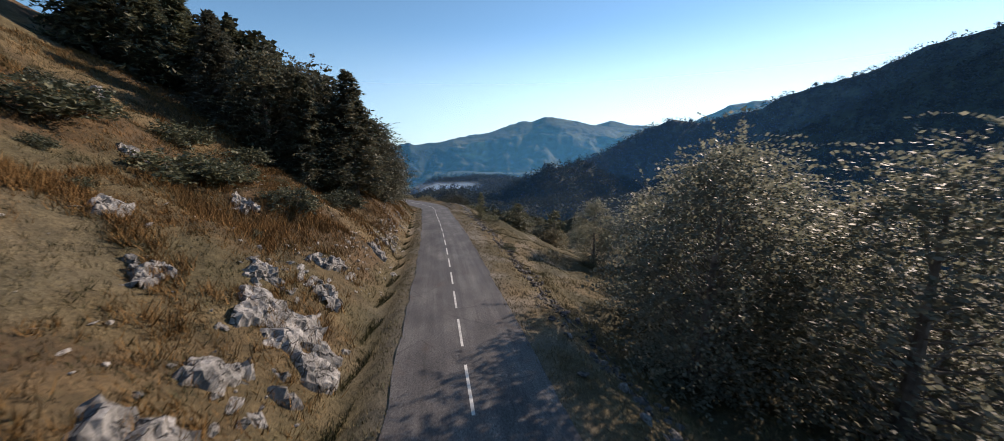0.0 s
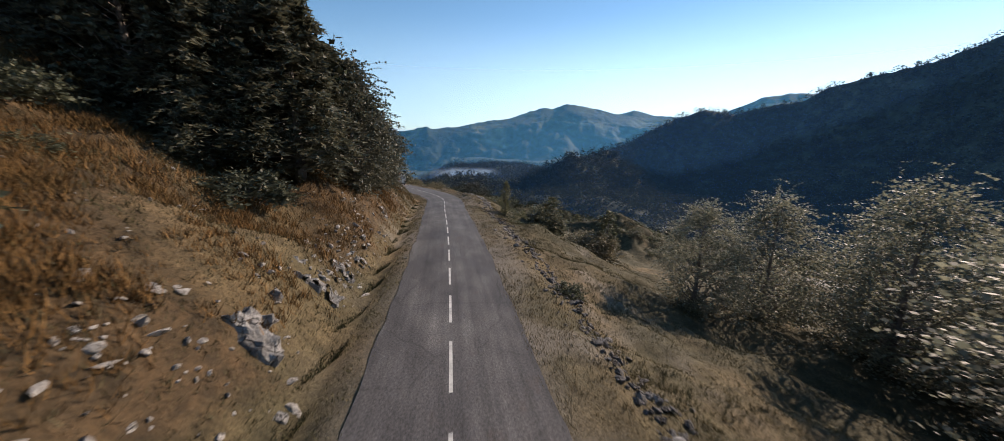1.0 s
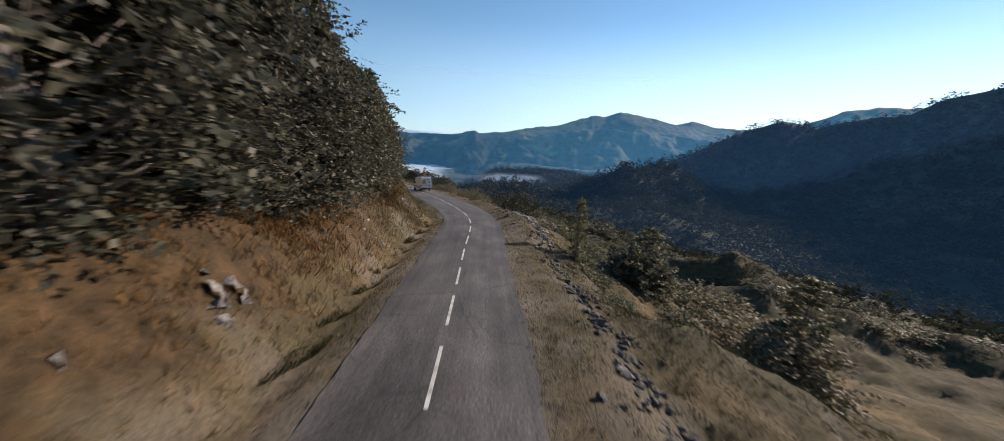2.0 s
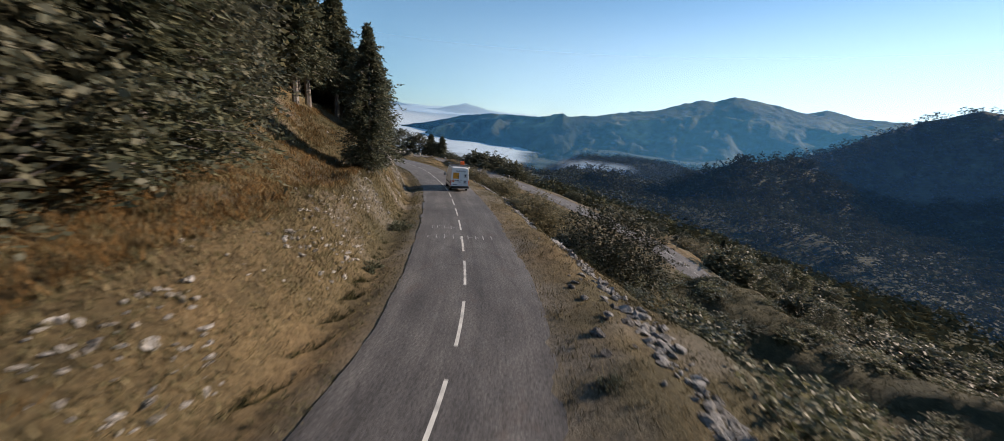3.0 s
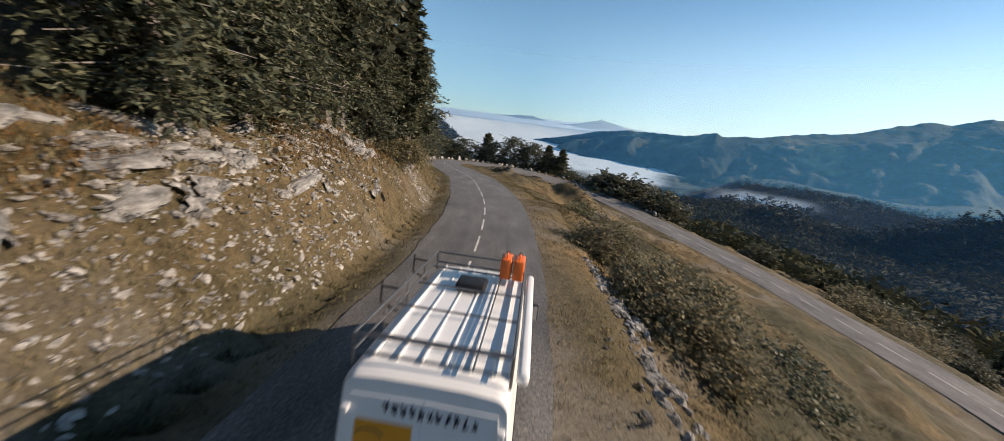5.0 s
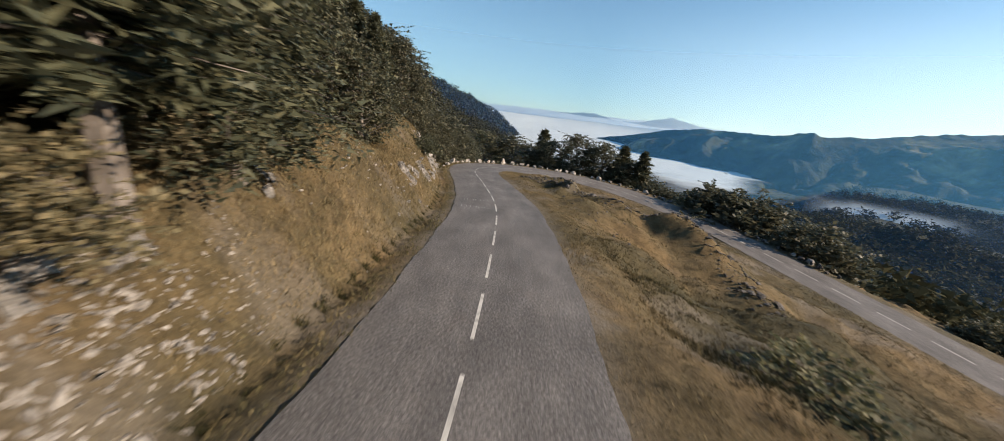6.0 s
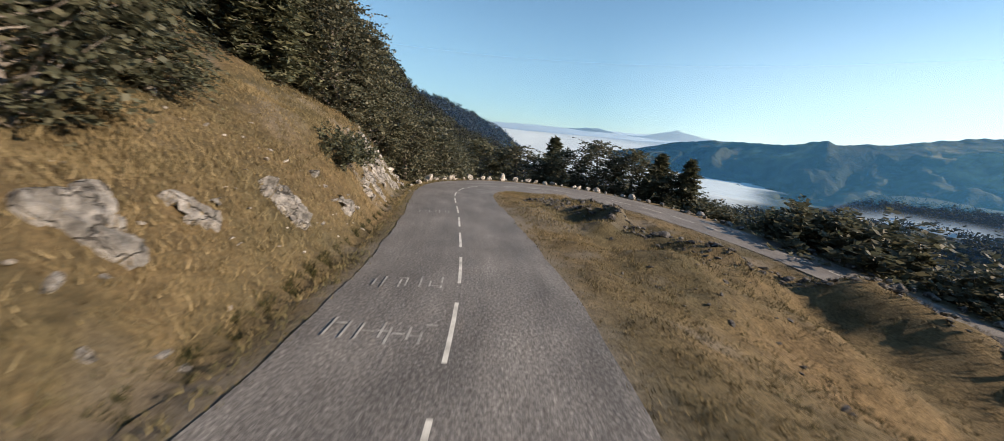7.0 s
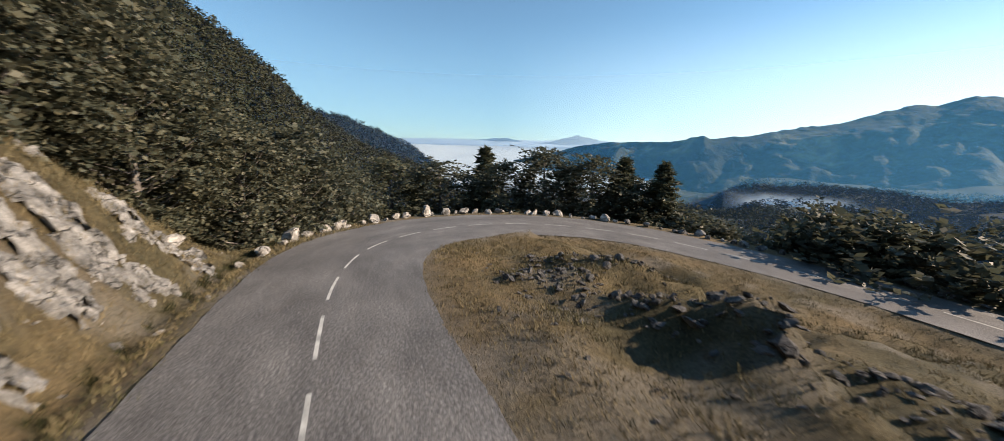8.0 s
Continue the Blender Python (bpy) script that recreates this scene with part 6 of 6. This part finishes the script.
M_RUST = material("dry_rusty_grass", grass_build((0.06, 0.038, 0.018), (0.145, 0.085, 0.035), (0.26, 0.152, 0.064)), 0.8)
M_STRAW = material("straw_grass", grass_build((0.085, 0.074, 0.045), (0.18, 0.148, 0.092), (0.3, 0.25, 0.162)), 0.8)
M_GREEN = material("short_green_grass", grass_build((0.05, 0.055, 0.028), (0.115, 0.108, 0.06), (0.26, 0.22, 0.13)), 0.8)
M_TURF = material("olive_brown_turf", grass_build((0.035, 0.034, 0.02), (0.075, 0.066, 0.038), (0.14, 0.118, 0.07)), 0.8)
M_DARKBLADE = material("dark_grass_blades", grass_build((0.018, 0.022, 0.012), (0.04, 0.045, 0.022), (0.09, 0.085, 0.04)), 0.8)
full = lambda x, y: fbm(x, y, 4.0, 3, 93) > -0.42
tufty = lambda x, y: fbm(x, y, 4.0, 3, 93) > -0.15
blades("tall_grass_bank", 46000, 38, 114, -32, -4.3, 0.42, M_RUST, 1, "tall rusty dry grass on the bank", 0.6, lambda x, y: fbm(x, y, 4.0, 3, 93) > -0.1, 4)
blades("tall_grass_slope", 46000, 108, 240, -14, -4.0, 0.26, M_STRAW, 2, "straw-coloured dry grass on the bank", 0.6, full, 4)
# ditch weeds, kept dark so their colour also carries the ditch's shade
blades("ditch_weeds", 26000, 38, 236, -1.9, -1.3, 0.24, M_DARKBLADE, 6, "dark weeds that also stand for the shade in the narrow roadside ditch", 0.7, lambda x, y: fbm(x, y, 3.5, 3, 97) > -0.4, 6, True)
blades("bank_turf", 40000, 38, 82, -32, -4.2, 0.2, M_TURF, 7, "short olive turf between the rusty grass", 0.7, None, 4)
blades("rusty_grass_cut", 22000, 112, 178, -13.5, -6.6, 0.34, M_RUST, 9, "rusty dry grass along the top of the road cut", 0.7, tufty, 4)
blades("lower_grass", 11000, 262, 322, 3.2, 14, 0.2, M_STRAW, 10, "short straw grass above the lower road", 0.7, None, 4)
blades("slope_turf", 22000, 44, 122, 6, 24, 0.2, M_GREEN, 11, "short olive turf on the downhill slope", 0.7, None, 4)
blades("cut_turf", 22000, 102, 154, -13, -4.4, 0.2, M_GREEN, 12, "short olive turf on the bank", 0.7, None, 4)
blades("bend_turf", 16000, 176, 234, -12, -4.6, 0.22, M_STRAW, 13, "straw turf on the bank above the bend", 0.7, None, 4)
blades("verge_grass_left", 14000, 36, 240, -5.2, -2.4, 0.16, M_GREEN, 3, "short grass on the uphill verge", 0.6)
blades("verge_grass_right", 26000, 36, 240, 2.5, 7.5, 0.17, M_STRAW, 4, "short dry grass on the downhill verge", 0.6)
blades("infield_grass", 20000, 188, 262, 4.2, 22, 0.2, M_STRAW, 8, "short straw grass inside the bend", 0.7, None, 4)
blades("bank_weeds", 12000, 40, 84, -32, -5.5, 0.3, M_DARKBLADE, 18, "dark heath tufts among the dry grass", 0.7, lambda x, y: fbm(x, y, 2.4, 3, 293) > 0.1)
blades("rust_tufts", 26000, 40, 102, -15, -5.2, 0.5, M_RUST, 19, "tall orange-brown grass clumps on the bank", 0.6, lambda x, y: fbm(x, y, 2.6, 3, 193) > -0.05, 5)
blades("slope_rough", 30000, 122, 196, 6.5, 26, 0.22, M_TURF, 17, "olive-brown turf on the slope below the road", 0.7, None, 4)
# dark blades wherever this noise runs low
blades("slope_weeds", 9000, 140, 190, 7, 24, 0.26, M_DARKBLADE, 16, "dark blades in patches on the slope below the road", 0.6, lambda x, y: fbm(x * 0.5, y, 3.2, 3, 93) < -0.02)
blades("brow_turf", 34000, 368, 425, 3, 27, 0.34, M_GREEN, 14, "rough tussocks on the grassy brow above the lower road", 0.6, full)
# dark blades in the low spots of the brow's own noise
blades("brow_weeds", 12000, 368, 425, 3, 27, 0.5, M_DARKBLADE, 15, "dark blades in the low spots of the grassy brow", 0.6, lambda x, y: fbm(x * 0.5, y, 3.2, 3, 93) < -0.04)
blades("slope_grass_right", 26000, 44, 235, 7, 26, 0.26, M_GREEN, 5, "rough grass on the slope below the road", 0.5, tufty)


# ---- woods too far to count ----
def far_wood(name, pts, n, size, per, leaf, mat, seed, label, lo=0.0, hi=1.0, keep=None, gaps=-0.28):
    """Crowns of leaf sprays over a sheet of land given as rows x columns x 3."""
    rng = np.random.default_rng(seed)
    r, c = pts.shape[:2]
    u, v = rng.uniform(lo * (r - 1), hi * (r - 1), n), rng.uniform(0, c - 1.001, n)
    i, j = np.minimum(u.astype(int), r - 2), v.astype(int)
    fu, fv = (u - i)[:, None], (v - j)[:, None]
    q = (pts[i, j] * (1 - fu) + pts[i + 1, j] * fu) * (1 - fv) + (pts[i, j + 1] * (1 - fu) + pts[i + 1, j + 1] * fu) * fv
    q = q[fbm(q[:, 0], q[:, 1], 60, 3, seed) > gaps]
    if keep is not None:
        q = q[keep(q)]
    h = size * rng.uniform(0.6, 1.25, len(q))
    q[:, 2] += h * 0.55
    quads = leaf_quads(rng, q, h * 0.5, per, leaf, 1.1)
    return tagged(new(name, leaves_mesh(name, quads, mat)), label, "forest", kind="stuff")


far_wood("forest_left", HILL_L, 11000, 8.5, 18, 1.5, M_WOODS, 1, "dark beech forest covering the mountain flank", 0.3, 1.0, None, -9)
far_wood("forest_spur", HILL_B, 4200, 10.0, 12, 2.6, M_WOODS, 4, "dark forest on the far spur", 0.5, 1.0, None, -9)
far_wood("forest_right", HILL_R, 7500, 8.0, 24, 1.15, M_WOODS, 2, "dark forest on the shaded hillside", 0.2, 1.0, None, -9)
wx, wy = np.meshgrid(np.arange(-170, 330, 6.0), np.arange(110, 780, 6.0))
valley = np.stack([wx, wy, land(wx, wy)[0].reshape(wx.shape)], -1)
far_wood("forest_valley", valley, 15000, 6.5, 17, 1.05, M_WOODS, 3, "scattered woods on the valley floor", 0.0, 1.0, lambda q: (land(q[:, 0], q[:, 1])[2] < -30) & (q[:, 2] < -28) & (np.hypot(q[:, 0] + 90, q[:, 1] - 165) > 45), -0.34)
